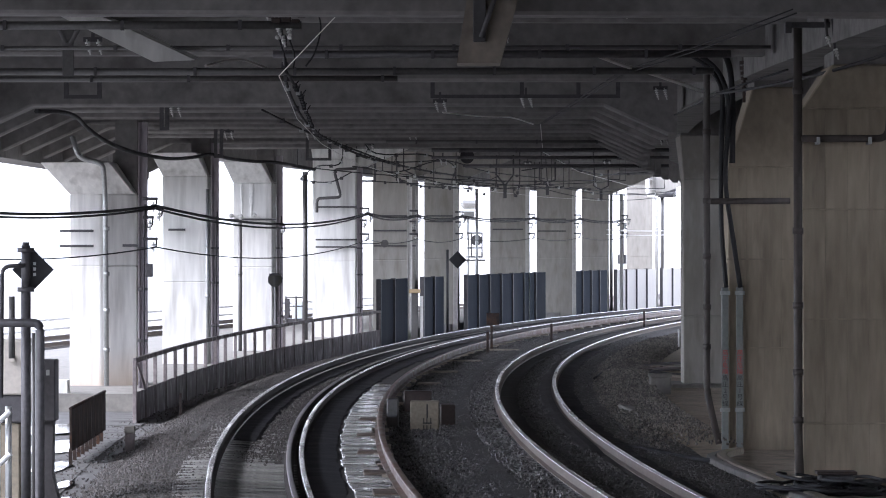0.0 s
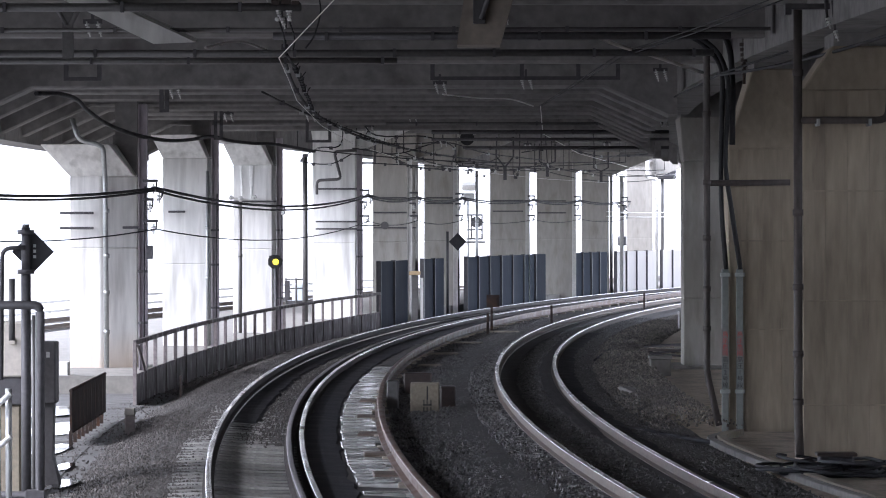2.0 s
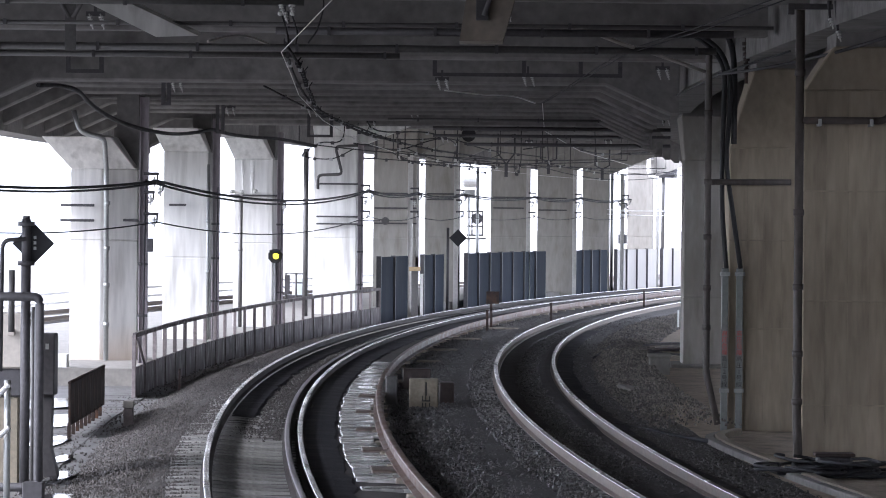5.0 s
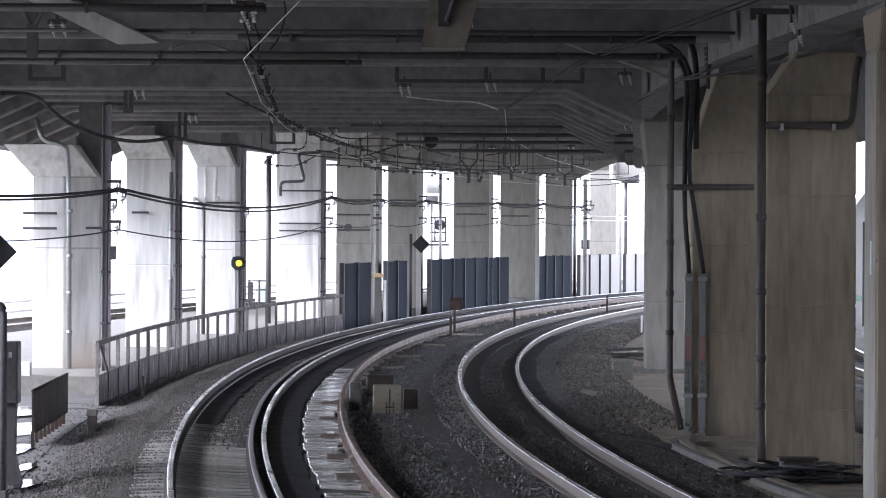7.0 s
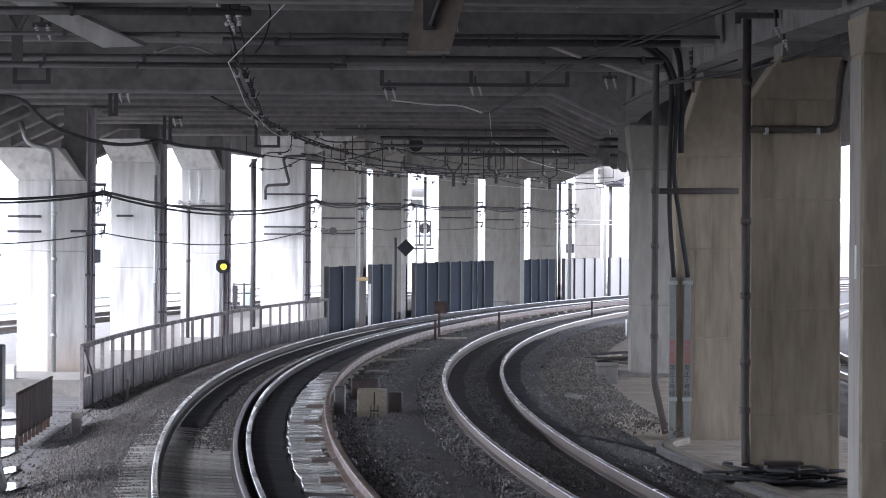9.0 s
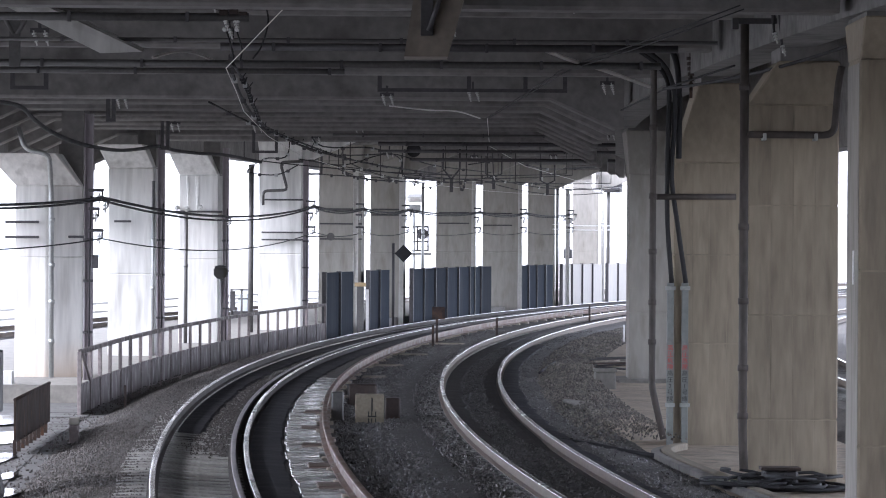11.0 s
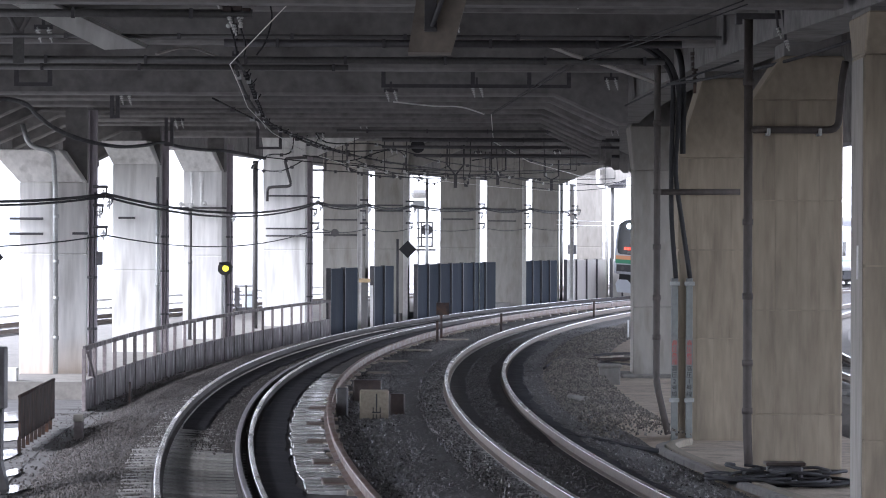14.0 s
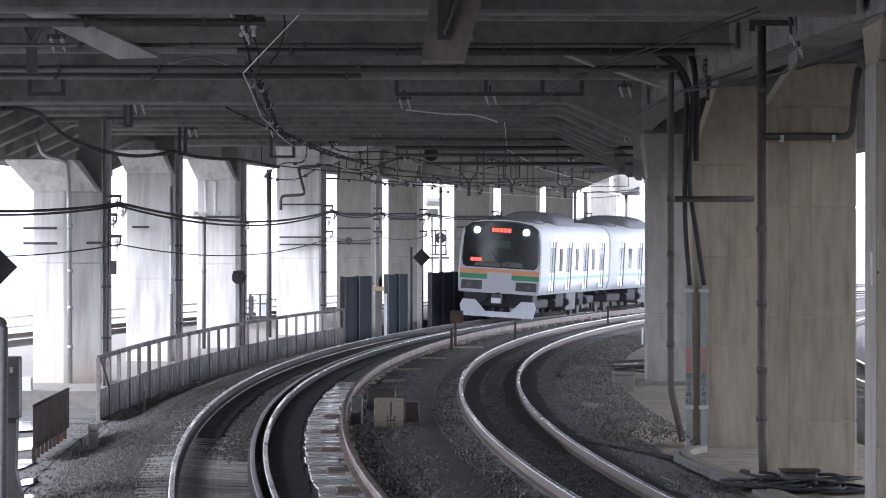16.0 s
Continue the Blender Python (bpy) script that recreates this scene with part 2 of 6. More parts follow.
def add_tube(bm, pts, r, seg=8, mi=0, closed=False):
    """A round bar of radius r through the points."""
    pts = [Vector(p) for p in pts]
    rings = []
    for i, p in enumerate(pts):
        a, b = pts[max(i - 1, 0)], pts[min(i + 1, len(pts) - 1)]
        d = (b - a).normalized()
        u = d.cross(Vector((0, 0, 1)))
        if u.length < 0.05:
            u = d.cross(Vector((0, 1, 0)))
        u.normalize(); v = d.cross(u)
        rings.append([bm.verts.new(p + r * (math.cos(2 * math.pi * k / seg) * u + math.sin(2 * math.pi * k / seg) * v)) for k in range(seg)])
    for a, b in zip(rings, rings[1:]):
        for k in range(seg):
            f = bm.faces.new((a[k], b[k], b[(k + 1) % seg], a[(k + 1) % seg])); f.material_index = mi; f.smooth = True
    for ring in (rings[0][::-1], rings[-1]):
        f = bm.faces.new(ring[::-1]); f.material_index = mi
    return bm


def tube(pts, r, seg=8):
    return add_tube(bmesh.new(), pts, r, seg)


def sag(a, b, drop, n=14):
    a, b = Vector(a), Vector(b)
    return [a.lerp(b, i / n) - Vector((0, 0, 4 * drop * (i / n) * (1 - i / n))) for i in range(n + 1)]


def round_path(pts, r, n=5):
    """The polyline with its corners rounded."""
    pts = [Vector(p) for p in pts]
    out = [pts[0]]
    for a, b, c in zip(pts, pts[1:], pts[2:]):
        k = min(r, (a - b).length / 2, (c - b).length / 2)
        p, q = b + (a - b).normalized() * k, b + (c - b).normalized() * k
        out += [p.lerp(b, i / n).lerp(b.lerp(q, i / n), i / n) for i in range(n + 1)]
    return out + [pts[-1]]


def smooth_path(pts, n=6):
    """A Catmull-Rom curve through the points."""
    pts = [Vector(p) for p in pts]
    q = [2 * pts[0] - pts[1], *pts, 2 * pts[-1] - pts[-2]]
    out = []
    for a, b, c, d in zip(q, q[1:], q[2:], q[3:]):
        for i in range(n):
            t = i / n
            out.append(0.5 * (2 * b + (c - a) * t + (2 * a - 5 * b + 4 * c - d) * t * t + (3 * b - a - 3 * c + d) * t ** 3))
    return out + [pts[-1]]


# ---- the line of the curve: arc length along the left track's centre ----
STEP = 0.5
LINE = []
def lay_line():
    def curvature(s):
        return 1 / (390 + 0.75 * min(max(s, 0), 170))
    x, y, h, s = -3.203, 60.0, -0.0289, 60.0
    fwd = []
    while s < 640:
        fwd.append((s, x, y, h))
        x += STEP * math.sin(h); y += STEP * math.cos(h); h += STEP * curvature(s); s += STEP
    x, y, h, s = -3.203, 60.0, -0.0289, 60.0
    bwd = []
    while s > -140:
        x -= STEP * math.sin(h); y -= STEP * math.cos(h); h -= STEP * (curvature(s) if s > 10 else 0); s -= STEP
        bwd.append((s, x, y, h))
    LINE.extend(bwd[::-1] + fwd)
lay_line()
S0 = LINE[0][0]


def on(s, o=0.0, z=0.0):
    """The point s metres along the line, o metres to its right."""
    i = min(max((s - S0) / STEP, 0), len(LINE) - 1.001)
    k, w = int(i), i - int(i)
    a, b = LINE[k], LINE[k + 1]
    x, y, h = (a[j] + (b[j] - a[j]) * w for j in (1, 2, 3))
    return Vector((x + o * math.cos(h), y - o * math.sin(h), z))


def heading(s):
    return LINE[int(min(max((s - S0) / STEP, 0), len(LINE) - 1))][3]


def at_line(s, o=0.0, z=0.0):
    """A pose there, with y along the line."""
    return Matrix.Translation(on(s, o, z)) @ Matrix.Rotation(-heading(s), 4, "Z")


def add_sweep(bm, section, s0, s1, step=2.0, mis=None, close=True, jitter=0.0):
    """The section, a ring of (offset, height), drawn along the line."""
    n = max(2, int((s1 - s0) / step) + 1)
    rings = []
    for i in range(n):
        s = s0 + (s1 - s0) * i / (n - 1)
        rings.append([bm.verts.new(on(s, o, z + (jitter * noise.noise(Vector((o * 1.3, s * 0.7, 3))) if jitter else 0))) for o, z in section])
    m = len(section)
    for a, b in zip(rings, rings[1:]):
        for k in range(m if close else m - 1):
            f = bm.faces.new((a[k], a[(k + 1) % m], b[(k + 1) % m], b[k]))
            if mis:
                f.material_index, f.smooth = mis[k], mis[k] == 1
    if close:
        bm.faces.new(rings[0][::-1]); bm.faces.new(rings[-1])
    return bm


def sweep(section, s0, s1, step=2.0, mis=None, close=True, jitter=0.0):
    return add_sweep(bmesh.new(), section, s0, s1, step, mis, close, jitter)

# ---- ground, ballast, tracks ----
def ground():
    bm = bmesh.new()
    xs = [-3000, -600, -150, -60, -30, -15, 0, 15, 30, 60, 150, 600, 3000]
    ys = [-2000, -300, -60, -20, 0, 30, 60, 100, 150, 220, 400, 1000, 4000]
    g = [[bm.verts.new((x, y, -0.62)) for x in xs] for y in ys]
    for j in range(len(ys) - 1):
        for i in range(len(xs) - 1):
            bm.faces.new((g[j][i], g[j][i + 1], g[j + 1][i + 1], g[j + 1][i]))
    tagged(part("ground", bm, GROUND), "pale gravelly open ground around the railway", "ground", kind="structure")
    sec = [(-3.2, -0.6), (-2.15, -0.385), (-1.5, -0.205), (-1.1, -0.175), (-0.4, -0.222), (0.4, -0.222), (1.0, -0.18), (1.8, -0.22), (2.5, -0.2), (3.1, -0.18), (3.9, -0.19), (4.7, -0.19), (5.4, -0.18), (6.1, -0.3), (6.8, -0.42), (7.6, -0.6)]
    fine = []
    for a, b in zip(sec, sec[1:]):
        fine += [(a[0] + (b[0] - a[0]) * k / 3, a[1] + (b[1] - a[1]) * k / 3) for k in range(3)]
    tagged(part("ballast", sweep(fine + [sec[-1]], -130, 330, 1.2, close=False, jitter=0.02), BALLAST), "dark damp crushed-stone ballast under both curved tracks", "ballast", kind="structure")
    # concrete footing strip under the right-hand piers
    tagged(part("pavement_right", sweep([(6.35, -0.7), (6.35, -0.34), (9.6, -0.34), (9.6, -0.7)], -20, 160, 3), DIRT), "dusty concrete apron at the feet of the piers", "pavement", kind="structure")
    tagged(part("pavement_left", sweep([(-9.2, -0.7), (-9.2, -0.36), (-1.95, -0.36), (-1.95, -0.7)], -20, 74, 3), WALKWAY), "wet concrete walkway with puddles beside the track", "pavement", kind="structure")
    walkway = bpy.data.objects["pavement_left"]
    g = box(-0.42, 0.42, -0.44, 0.44, 0.0, 0.014, 0.005)
    first = part("slab", g, WALKWAY, walkway)
    first.matrix_basis = at_line(43.0, -2.85, -0.36)
    for k in range(1, 34):
        o = new("slab", first.data)
        o.parent = walkway
        o.matrix_basis = at_line(43.0 + 0.9 * k, -2.85, -0.36 + random.uniform(-0.006, 0.008)) @ pose(0, 0, 0, random.uniform(-0.4, 0.4), random.uniform(-0.6, 0.6), random.uniform(-0.8, 0.8))
    tagged(part("kerb_wall", sweep([(-9.3, -0.7), (-9.3, -0.03), (-2.95, -0.03), (-2.95, -0.7)], 74.0, 200, 3), KERB), "low pale concrete plinth under the left piers", "kerb", kind="structure")


def rail_section(c, z, hw=0.0325):
    """A flat-bottomed rail with a crowned head, as a ring of (offset, height)."""
    crown = [(hw * math.cos(math.pi * k / 8), -0.012 + 0.012 * math.sin(math.pi * k / 8) ** 0.6) for k in range(9)]
    ring = [(-0.064, -0.153), (0.064, -0.153), (0.064, -0.142), (0.012, -0.125), (0.012, -0.042), (hw, -0.034), *crown, (-hw, -0.034), (-0.012, -0.042), (-0.012, -0.125), (-0.064, -0.142)]
    return [(c + o, z + h) for o, h in ring]


RAIL_MIS = [0] * 6 + [1] * 8 + [0] * 5
CANT = 0.068


def track(name, centre, label, guard):
    t = tagged(thing(name, label, "railway track", "curved tracks"), kind="")
    for side in (-1, 1):
        part("rail", sweep(rail_section(centre + side * 0.566, -side * CANT / 2), -128, 330, 0.8, RAIL_MIS), [RAIL_SIDE if guard else RAIL_TAN, RAIL_TOP], t, "worn steel rail with a polished head")
    if guard:
        part("guard_rail", sweep(rail_section(centre + 0.566 - 0.17, -CANT / 2 + 0.005), 20, 170, 0.8, RAIL_MIS), [RAIL_SIDE, GUARD_TOP], t, "dull rusty check rail inside the inner rail")
    g = bmesh.new()
    prof = [(-1.0, -0.03), (-0.72, 0.0), (-0.42, 0.0), (-0.2, -0.01), (0.2, -0.01), (0.42, 0.0), (0.72, 0.0), (1.0, -0.05)]
    rows = []
    for y, dz, k in ((-0.13, -0.09, 1.02), (-0.10, 0, 1), (0.10, 0, 1), (0.13, -0.09, 1.02)):
        rows.append([g.verts.new((x * k, y, z + dz)) for x, z in prof])
    for a, b in zip(rows, rows[1:]):
        for i in range(len(prof) - 1):
            g.faces.new((a[i], a[i + 1], b[i + 1], b[i]))
    first = part("sleeper", g, SLEEPER, t)
    tilt = Matrix.Rotation(math.asin(CANT / 1.13), 4, "Y")
    s = 36.0
    first.matrix_basis = at_line(s, centre, -0.16) @ tilt
    while s < 205:
        s += 0.6
        o = new("sleeper", first.data)
        o.parent = t
        o.matrix_basis = at_line(s, centre, ((-0.182 if s < 53 else -0.196) if guard else -0.2) + random.uniform(-0.006, 0.006)) @ tilt @ pose(random.uniform(-0.02, 0.02), 0, 0, 0, 0, random.uniform(-0.6, 0.6))
    return t


GAP = 4.29
ground()
track("railway_track", 0.0, "curved railway track with check rail and concrete sleepers", True)
track("railway_track", GAP, "curved railway track on dark oily ballast", False)
SIDE = 12.2
track("railway_track", SIDE, "railway track in the open beyond the inner piers", False)
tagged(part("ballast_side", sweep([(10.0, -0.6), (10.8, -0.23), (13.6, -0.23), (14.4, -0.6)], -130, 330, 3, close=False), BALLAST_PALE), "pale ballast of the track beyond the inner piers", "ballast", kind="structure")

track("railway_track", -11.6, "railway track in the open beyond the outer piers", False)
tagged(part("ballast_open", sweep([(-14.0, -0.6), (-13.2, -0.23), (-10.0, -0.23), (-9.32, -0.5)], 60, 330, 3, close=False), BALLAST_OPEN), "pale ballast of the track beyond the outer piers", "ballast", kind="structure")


def stones(name, label, material, o0, o1, s0, s1, count, zf, size, fade=0.0, zs=None):
    bm = bmesh.new()
    rnd = random.Random(len(name) + count)
    for i in range(count):
        s = s0 + (s1 - s0) * rnd.random() ** 1.4
        o = rnd.uniform(o0, o1)
        if fade and rnd.random() > (s - s0) / fade:
            continue
        if -0.84 < o < -0.6 and s < 51 + rnd.uniform(0, 5) and rnd.random() < 0.35:
            continue
        p = on(s, o, zs(s, o) if zs else zf(o))
        r = size * rnd.uniform(0.6, 1.4)
        e = Euler((rnd.uniform(0, 6), rnd.uniform(0, 6), rnd.uniform(0, 6))).to_matrix()
        vs = [bm.verts.new(p + e @ Vector(v) * r * rnd.uniform(0.75, 1.2)) for v in ((1, 0, 0), (-1, 0, 0), (0, 0.8, 0), (0, -0.8, 0), (0, 0, 0.7), (0, 0, -0.7))]
        for a in (0, 1):
            for b in (2, 3):
                for c in (4, 5):
                    bm.faces.new((vs[a], vs[b], vs[c]))
    bmesh.ops.recalc_face_normals(bm, faces=bm.faces[:])
    return tagged(part(name, bm, material), label, "gravel", kind="stuff")


def left_z(o):
    return -0.158 if o > -1.05 else -0.178 if o > -1.5 else -0.19 + (o + 1.5) * 0.26


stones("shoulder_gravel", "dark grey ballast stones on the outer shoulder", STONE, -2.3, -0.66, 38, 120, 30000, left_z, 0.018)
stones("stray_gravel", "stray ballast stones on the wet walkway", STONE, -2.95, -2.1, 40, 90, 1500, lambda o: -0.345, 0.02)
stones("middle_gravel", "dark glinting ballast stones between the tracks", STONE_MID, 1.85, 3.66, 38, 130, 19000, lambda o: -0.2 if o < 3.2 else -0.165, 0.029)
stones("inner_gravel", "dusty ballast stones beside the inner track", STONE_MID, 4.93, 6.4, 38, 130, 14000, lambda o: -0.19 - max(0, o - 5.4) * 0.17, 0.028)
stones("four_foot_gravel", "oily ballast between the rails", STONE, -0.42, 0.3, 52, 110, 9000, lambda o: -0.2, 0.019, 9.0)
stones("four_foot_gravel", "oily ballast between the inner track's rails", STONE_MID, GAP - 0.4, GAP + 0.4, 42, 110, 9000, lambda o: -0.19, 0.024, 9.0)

stones("apron_gravel", "dusty stones spilled over the apron beside the inner track", STONE_PALE, 6.2, 7.0, 72, 135, 5000, lambda o: -0.335 + max(0, 6.6 - o) * 0.15, 0.03)


def black_strip(o0, o1, s0, s1, material=None):
    """A strip of near-black ballast, with ragged edges."""
    bm = bmesh.new()
    prev, n = None, int((s1 - s0) / 0.4)
    for i in range(n + 1):
        s = s0 + (s1 - s0) * i / n
        a, b = 0.06 * noise.noise(Vector((s * 0.9, o0, 0))), 0.08 * noise.noise(Vector((s * 0.8, o1, 5)))
        low = 0.09 * max(0.0, 1 - (s - s0) / 5 + 0.3 * noise.noise(Vector((s * 3, o0, 3))))
        row = [bm.verts.new(on(s, o0 + (a if o0 > 0.62 and o0 < 1 else 0), -0.15 - low)), bm.verts.new(on(s, (o0 + o1) / 2, -0.15 - low + 0.01 * noise.noise(Vector((s * 2, o1, 2))))), bm.verts.new(on(s, o1 + b, -0.165 - low)), bm.verts.new(on(s, o1 + b + (0.09 if o1 > o0 else -0.09), -0.23))]
        if prev:
            for k in (0, 1, 2):
                bm.faces.new((prev[k], prev[k + 1], row[k + 1], row[k]))
        prev = row
    tagged(part("black_ballast_strip", bm, material or STRIP_BLACK), "strip of near-black ballast beside a rail", "ballast", kind="stuff")


black_strip(-0.5, -0.16, 55, 175)
black_strip(0.64, 1.05, 36, 175)
black_strip(GAP - 0.5, GAP - 0.2, 52, 150, STRIP_DARK)
black_strip(GAP + 0.64, GAP + 0.95, 36, 110)
black_strip(GAP + 0.5, GAP + 0.28, 52, 110, STRIP_DARK)

# ---- the deck overhead ----
BEAM_Z, DECK_Z = 5.22, 6.15
def deck():
    ceil = bmesh.new()
    add_sweep(ceil, [(-6.66, DECK_Z), (9.4, DECK_Z), (9.4, DECK_Z + 0.5), (-6.66, DECK_Z + 0.5)], -130, 127, 3)
    add_sweep(ceil, [(-6.66, DECK_Z), (6.95, DECK_Z), (6.95, DECK_Z + 0.5), (-6.66, DECK_Z + 0.5)], 127, 184, 3)
    # outer wings, added to keep light off the far piers and beams
    add_sweep(ceil, [(9.4, DECK_Z + 0.01), (16.5, DECK_Z + 0.01), (16.5, DECK_Z + 0.49), (9.4, DECK_Z + 0.49)], -130, 126, 3)
    add_sweep(ceil, [(-14.5, DECK_Z + 0.01), (-6.6, DECK_Z + 0.01), (-6.6, DECK_Z + 0.49), (-14.5, DECK_Z + 0.49)], 127, 184, 3)
    for s, w, zb in BEAMS:
        beam(ceil, s, w, zb)
    for o, zb, s0, s1 in ((-6.3, 4.48, -129, 101), (-5.75, 5.3, 101, 183), (7.4, 5.2, -129, 126)):
        add_sweep(ceil, [(o - 0.35, zb), (o + 0.35, zb), (o + 0.35, DECK_Z), (o - 0.35, DECK_Z)], s0, s1, 3)
    # girder added past the inner piers to darken their heads
    add_sweep(ceil, [(9.7, 4.2), (10.1, 4.2), (10.1, DECK_Z + 0.02), (9.7, DECK_Z + 0.02)], -129, 126, 3)
    tagged(part("ceiling", ceil, CONC_C), "sooty concrete viaduct deck with closely spaced cross beams", "ceiling", kind="structure")


def beam(bm, s, w, zb):
    g = bmesh.new()
    low = s < 101
    prof = [(-6.0 if low else -5.6, DECK_Z), (-6.0 if low else -5.6, 4.6 if low else zb), (-5.9 if low else -5.35, 4.6 if low else zb), (-4.55 if low else -4.2, zb), (5.6, zb), (6.75, 4.7 if s > 62 else zb), (6.9, 4.7 if s > 62 else zb), (6.9, DECK_Z)]
    ch = 0.04
    rows = [[g.verts.new((x, y, z + dz)) for x, z in prof] for y, dz in ((-w / 2, ch), (-w / 2 + ch, 0), (w / 2 - ch, 0), (w / 2, ch))]
    for a, b in zip(rows, rows[1:]):
        for i in range(len(prof) - 1):
            g.faces.new((a[i], a[i + 1], b[i + 1], b[i]))
    g.faces.new(rows[0][::-1]); g.faces.new(rows[-1])
    bmesh.ops.recalc_face_normals(g, faces=g.faces[:])
    merge(bm, g, 0, at_line(s))


BEAMS = [(28, 0.5, BEAM_Z), (36, 0.5, BEAM_Z), (43, 0.6, BEAM_Z), (49.5, 0.35, BEAM_Z + 0.3), (54, 0.5, BEAM_Z + 0.1), (60, 0.5, BEAM_Z), (70.5, 0.8, BEAM_Z), (73.5, 0.35, BEAM_Z), (77.2, 0.35, BEAM_Z), (80.3, 0.35, BEAM_Z), (83.5, 0.35, BEAM_Z), (86.7, 0.4, BEAM_Z), (90, 0.4, BEAM_Z), (95, 0.5, BEAM_Z)] + [(100.2, 0.4, BEAM_Z)] + [(100.2 + 5.4 * i, 0.4, 5.56 if i < 2 else 5.95) for i in range(1, 16)]
deck()
# plain unseen walls and roof, added to block light behind and beside the eye
tagged(part("wall_back", sweep([(-20, -0.7), (14, -0.7), (14, DECK_Z + 0.4), (-20, DECK_Z + 0.4)], -132, -130.5, 1), CONC_C), "unseen sooty concrete wall added to block light behind the eye", "wall", kind="structure")
tagged(part("wall_left", sweep([(-9.6, -0.7), (-9.3, -0.7), (-9.3, DECK_Z + 0.4), (-9.6, DECK_Z + 0.4)], -130, 8, 4), CONC_C), "unseen sooty concrete wall added to block light on the left", "wall", kind="structure")
tagged(part("wall_right", sweep([(9.0, -0.7), (9.3, -0.7), (9.3, DECK_Z + 0.4), (9.0, DECK_Z + 0.4)], -130, 30, 4), CONC_C), "unseen sooty concrete wall added to block light on the right", "wall", kind="structure")
tagged(part("roof_left", sweep([(-9.6, DECK_Z + 0.02), (-6.6, DECK_Z + 0.02), (-6.6, DECK_Z + 0.4), (-9.6, DECK_Z + 0.4)], -130, 8, 4), CONC_C), "unseen concrete roof strip added to block light from above", "roof", kind="structure")


# ---- piers ----
def slab_plan(outline, z0, z1):
    """An upright block over a plan of (x, y) corners."""
    bm = bmesh.new()
    a, b = [[bm.verts.new((x, y, z)) for x, y in outline] for z in (z0, z1)]
    n = len(outline)
    bm.faces.new(a[::-1]); bm.faces.new(b)
    for i in range(n):
        bm.faces.new((a[i], a[(i + 1) % n], b[(i + 1) % n], b[i]))
    bmesh.ops.recalc_face_normals(bm, faces=bm.faces[:])
    bmesh.ops.bevel(bm, geom=bm.edges[:], offset=0.015, segments=1, affect="EDGES")
    return bm


def pier(s, o, w, d, ztop, zdeck, turn, flare, material, label, group, lifts, base=-0.5, panels=4, slant=0.0):
    """A square pier cast in lifts, with a splayed head. flare: how far the head splays to the near, left and right sides."""
    t = thing("pier", label, "concrete pier", group, Matrix.Translation(on(s, o, 0)) @ Matrix.Rotation(radians(turn), 4, "Z"))
    z, edges = base, [base, *lifts, ztop]
    for a, b in zip(edges, edges[1:]):
        bm = box(-w / 2, w / 2, -d / 2, d / 2, a + 0.004, b - 0.004, 0.018)
        if slant:
            bm = slab_plan([(-w / 2, -d / 2), (-0.04, -d / 2), (w / 2, -d / 2 + slant), (w / 2, d / 2), (-w / 2, d / 2)], a + 0.004, b - 0.004)
        if slant:
            merge(bm, slab_plan([(-w / 2 + 0.03, -d / 2 + 0.04), (-0.05, -d / 2 + 0.04), (w / 2 - 0.03, -d / 2 + slant + 0.04), (w / 2 - 0.03, d / 2 - 0.03), (-w / 2 + 0.03, d / 2 - 0.03)], b - 0.05, b + 0.05))
        add_box(bm, -w / 2 + 0.012, (w / 2 if not slant else -0.04) - 0.012, -d / 2 + 0.012, d / 2 - 0.012, b - 0.01, b + 0.01)
        part("shaft", bm, material, t)
        if material is CONC_R:
            for k in range(panels):
                x0 = -w / 2 + 0.02 + (w - 0.04) * k / panels
                part("panel", box(x0 + 0.003, x0 + (w - 0.04) / panels - 0.003, -d / 2 - 0.005, -d / 2 + 0.01, a + 0.01, b - 0.01, 0.0015), PANEL_R, t)
    near, left, right = flare
    g = bmesh.new()
    lo = [g.verts.new(p) for p in ((-w / 2, -d / 2, ztop), (w / 2, -d / 2, ztop), (w / 2, d / 2, ztop), (-w / 2, d / 2, ztop))]
    hi = [g.verts.new(p) for p in ((-w / 2 - left, -d / 2 - near, zdeck - 0.1), (w / 2 + right, -d / 2 - near, zdeck - 0.1), (w / 2 + right, d / 2 + near, zdeck - 0.1), (-w / 2 - left, d / 2 + near, zdeck - 0.1))]
    for i in range(4):
        g.faces.new((lo[i], lo[(i + 1) % 4], hi[(i + 1) % 4], hi[i]))
    g.faces.new(lo[::-1]); g.faces.new(hi)
    bmesh.ops.bevel(g, geom=g.edges[:], offset=0.02, segments=1, affect="EDGES")
    part("head", g, material, t, "splayed concrete head under the deck")
    if right < -0.1:
        part("neck", box(w / 2 - 0.45, w / 2 - 0.01, -d / 2 + 0.4, d / 2 - 0.02, ztop - 0.01, DECK_Z + 0.01), CONC_C, t, "sooty concrete stub joining the deck")
    else:
        part("neck", box(-w / 2 - left + 0.03, w / 2 + right - 0.03, -d / 2 - near + 0.05, d / 2 + near - 0.05, zdeck - 0.1, DECK_Z + 0.02), CONC_C, t, "sooty concrete stub joining the deck")
    return t


def pier_at(x, y, w, d, ztop, zdeck, turn, flare, material, label, group, lifts, base=-0.5, slant=0.0):
    t = pier(60, 0, w, d, ztop, zdeck, turn, flare, material, label, group, lifts, base, slant=slant)
    t.matrix_basis = Matrix.Translation((x, y, 0)) @ Matrix.Rotation(radians(turn), 4, "Z")
    return t


def degrees_at(s):
    return math.degrees(heading(s))


